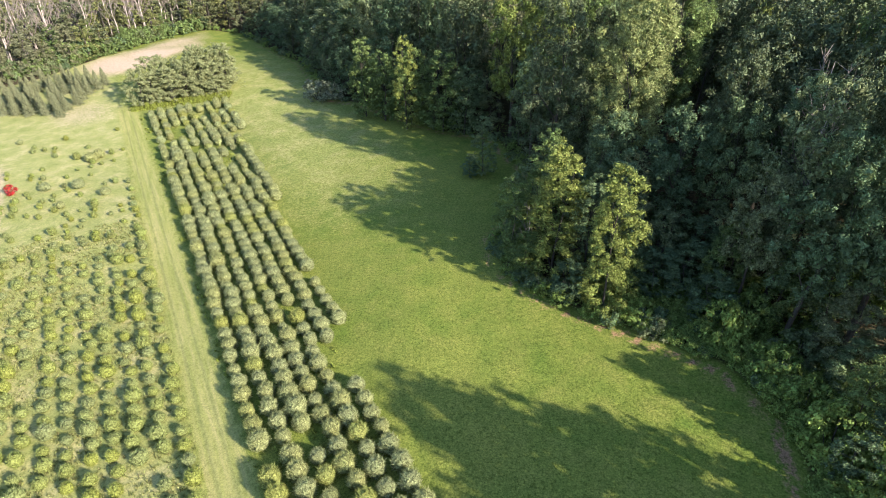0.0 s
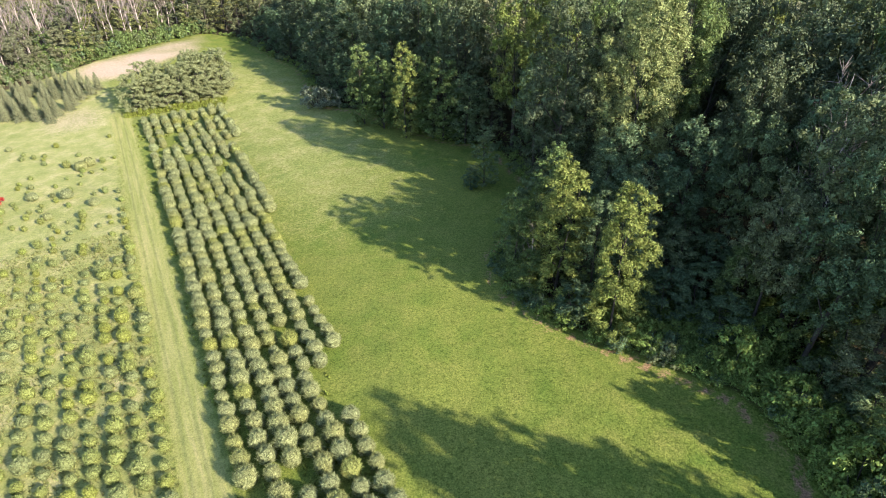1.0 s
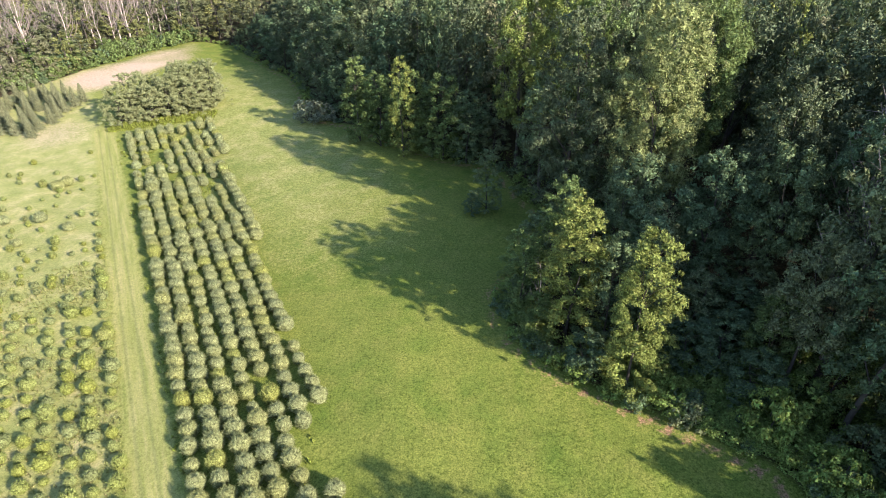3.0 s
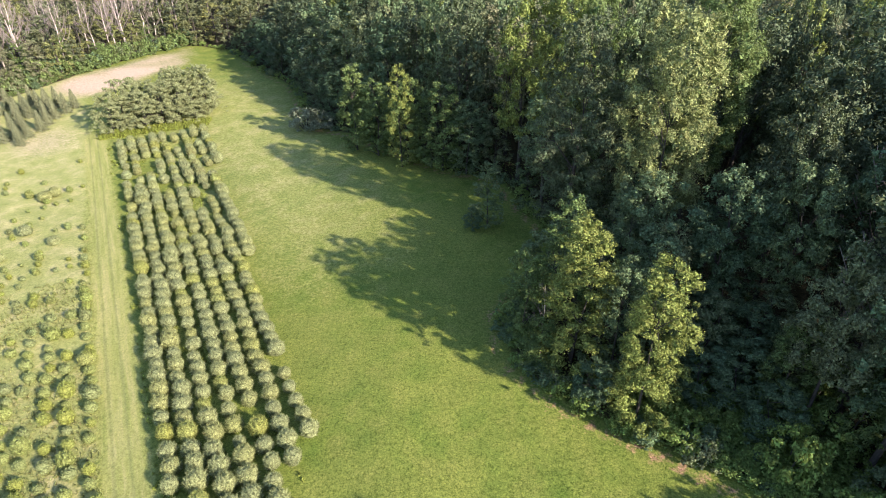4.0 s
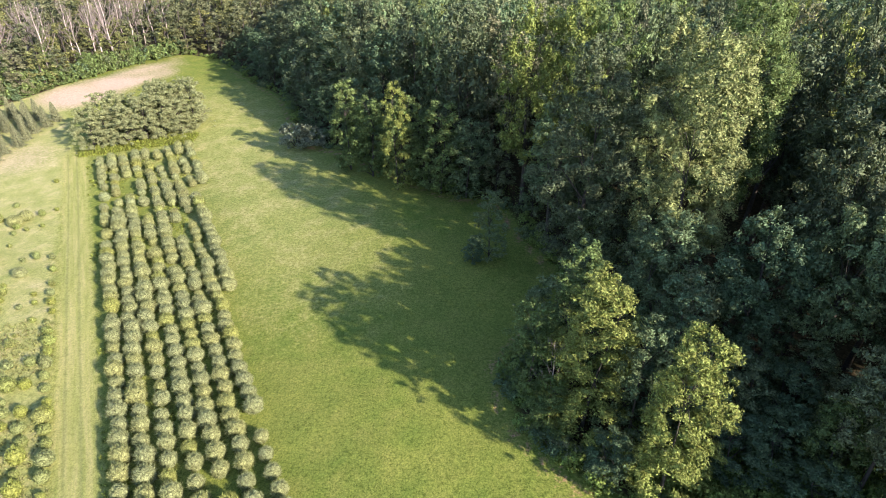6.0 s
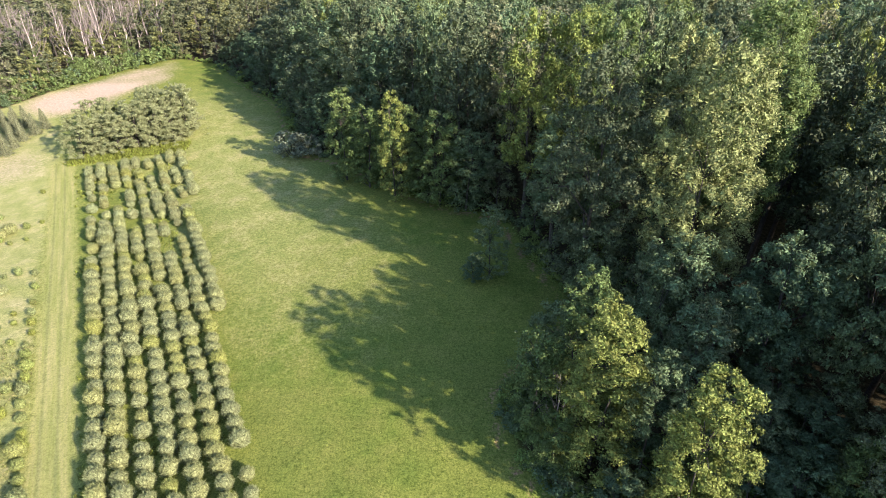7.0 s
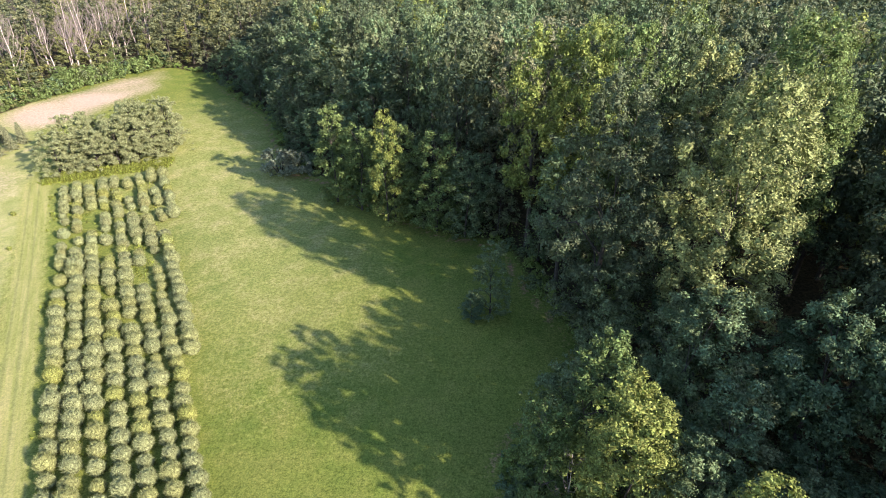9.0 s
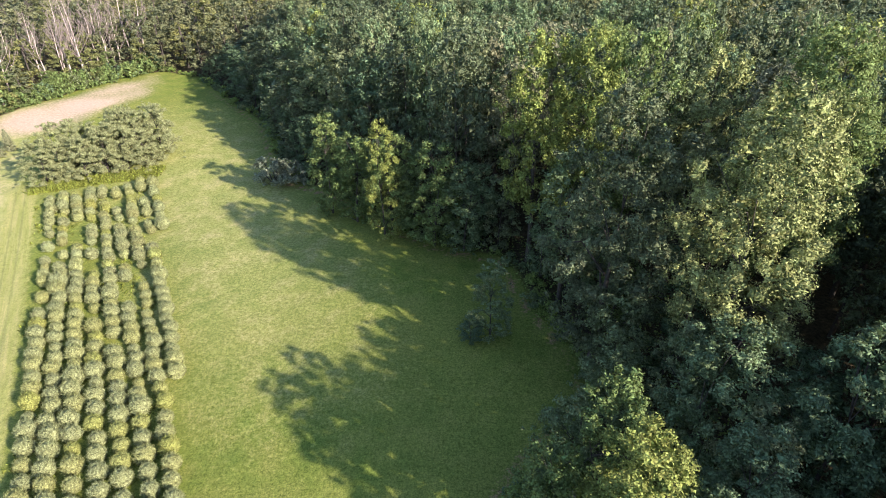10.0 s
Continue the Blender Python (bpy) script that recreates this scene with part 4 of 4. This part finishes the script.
i = 0
for column in range(6):
    for row in range(7):
        if column + row > 9 or (column == 1 and row == 3) or rng.uniform() < 0.1:
            continue
        x, y = -81.3 - 3.3 * column + rng.uniform(-0.5, 0.5), 120.3 + 3.4 * row + 0.5 * column + rng.uniform(-0.5, 0.5)
        stand(("spruce", i % 3), "spruce_tree", "conical grey-green spruce in a small planting", "spruce tree", "spruce planting", lambda: spruce_meshes(300 + i),
              placed(x, y, rng.uniform(0, 360), rng.uniform(0.92, 1.15), rng.uniform(0.62, 0.76)))
        i += 1
rx, ry = at_sn(107.9, -21.2)
red = new("red_sapling")
for name, me in zip(("stem", "foliage"), shrub_meshes(500, REDLEAF)):
    part(name, me, red)
red.matrix_basis = placed(rx, ry, 0, 0.75, 1.35)
tagged(red, "small tree with bright red leaves in dry grass", "tree")


# ---- bare trees of the far wood ----
def bare_meshes(seed):
    rng = np.random.default_rng(seed)
    lean = rng.normal(size=2) * 1.2
    path = [np.array((lean[0] * u * u + 0.2 * rng.normal(), lean[1] * u * u + 0.2 * rng.normal(), -0.3 + 20.0 * u)) for u in (0, 0.2, 0.4, 0.6, 0.8, 1.0)]
    pieces = []
    for i in range(20):
        u = rng.uniform(0.25, 0.97)
        k = min(4, int(u * 5))
        a = path[k] + (path[k + 1] - path[k]) * (u * 5 - k)
        w, span = rng.uniform(0, 6.28), (1.1 - u) * 6.5 + 0.8
        b = a + np.array((math.cos(w) * span * 0.45, math.sin(w) * span * 0.45, span * 0.55))
        e = b + np.array((math.cos(w) * span * 0.25, math.sin(w) * span * 0.25, span * 0.55)) + rng.normal(size=3) * 0.3
        pieces.append(tube([a, b, e], (0.10 * (1.2 - u), 0.06 * (1.3 - u), 0.012), 5))
        for q in range(5):
            g = b + (e - b) * rng.uniform(0, 0.8)
            pieces.append(tube([g, g + rng.normal(size=3) * 0.5 + np.array((0, 0, 0.8))], (0.035, 0.01), 4))
    return mesh_of("trunk", *tube(path, (0.25, 0.21, 0.17, 0.12, 0.07, 0.015), 7), DEADWOOD, True), mesh_of("crown", *joined(pieces), TWIG, True)


for i in range(36):
    u = (i + rng.uniform(0.1, 0.9)) / 36
    x, y = -74 - 36 * u, 191 - 58 * u ** 1.15
    x, y = x - rng.uniform(1.5, 12.0), y + rng.uniform(1.5, 12.0)
    stand(("bare", i % 4), "bare_tree", "leafless pale grey tree above the undergrowth", "tree", "bare trees of the far wood", lambda: bare_meshes(600 + i),
          placed(x, y, rng.uniform(0, 360), rng.uniform(0.75, 1.1), 1.0), ("trunk", "crown"))

for i, (x, y, size) in enumerate(((10.4, 58.4, 0.42), (36.6, 51.5, 1.1), (41.5, 60.0, 1.2))):
    stand(("bare", i % 4), "bare_tree", "leafless grey dead tree among leafy crowns", "tree", "dead trees in the wood", None, placed(x, y, 70 * i, size, 1.0), ("trunk", "crown"))

# ---- weeds and grass ----
def tufts(name, px, py, height, width, mat, label, category, seed, blades=3):
    rng = np.random.default_rng(seed)
    px, py = np.repeat(px, blades), np.repeat(py, blades)
    k = len(px)
    way = unit(rng.normal(size=(k, 3)) * (0.55, 0.55, 0) + (0, 0, 1))
    h = height * rng.uniform(0.5, 1.3, k)[:, None]
    foot = np.stack((px + rng.normal(size=k) * width, py + rng.normal(size=k) * width, gz(px, py) + 0.0), axis=1)
    side = unit(np.cross(way, rng.normal(size=(k, 3)))) * width * rng.uniform(0.5, 1.2, k)[:, None]
    v = np.stack((foot - side, foot + side, foot + way * h), axis=1).reshape(-1, 3)
    me = mesh_of(name, v, np.arange(3 * k).reshape(-1, 3), mat)
    me.attributes.new("tint", "FLOAT", "POINT").data.foreach_set("value", np.repeat(rng.uniform(size=k), 3).astype(np.float32))
    return tagged(new(name, me), label, category, kind="stuff")


wu, wd = rng.uniform(0, 1, 900), rng.uniform(-2.2, 1.6, 900)
wx, wy = -67 + 19.5 * wu, 124.0 + 6.6 * wu + wd
tufts("weeds", wx, wy, 0.8, 0.16, WEED, "bright yellow-green weeds at the foot of the pines", "weeds", 3, 4)

tx, ty = rng.uniform(-62, 30, 42000), rng.uniform(20, 118, 42000)
ts, tn, te = tx * D[0] + ty * D[1], tx * N[0] + ty * N[1], edge_distance(tx, ty)
keep = (te < -0.3) & ((tn > 14 + 0.045 * (ts - 50)) | (tn > 0.8) & (rng.uniform(size=len(tn)) < 0.5)) & (rng.uniform(size=len(tn)) < np.clip(1.5 - ty / 90, 0.25, 1))
tufts("meadow_grass", tx[keep], ty[keep], 0.065, 0.06, GRASS, "coarse tufts of green meadow grass", "grass", 4, 3)

ds, dn = rng.uniform(22, 88, 15000), rng.uniform(-27, -3.3, 15000)
keep = np.array([noise.noise((a * 0.13, b * 0.2, 7)) for a, b in zip(ds, dn)]) + rng.uniform(-0.3, 0.3, 15000) > -0.05
dx, dy = at_sn(ds[keep], dn[keep])
tufts("dry_grass", dx, dy, 0.30, 0.055, DRYGRASS, "tan and yellow-green tall grass among the saplings", "grass", 9, 4)

gs, gn = rng.uniform(14, 134, 4200), rng.uniform(0.6, 17, 4200)
gk = np.array([noise.noise((a * 0.21, b * 0.6, 5)) for a, b in zip(gs, gn)]) > 0.16
gk &= gn < 11.5 + 0.055 * (gs - 30)
wx2, wy2 = at_sn(gs[gk], gn[gk])
tufts("row_weeds", wx2, wy2, 0.45, 0.13, WEED, "yellow-green weeds in gaps between the conifer rows", "weeds", 8, 4)
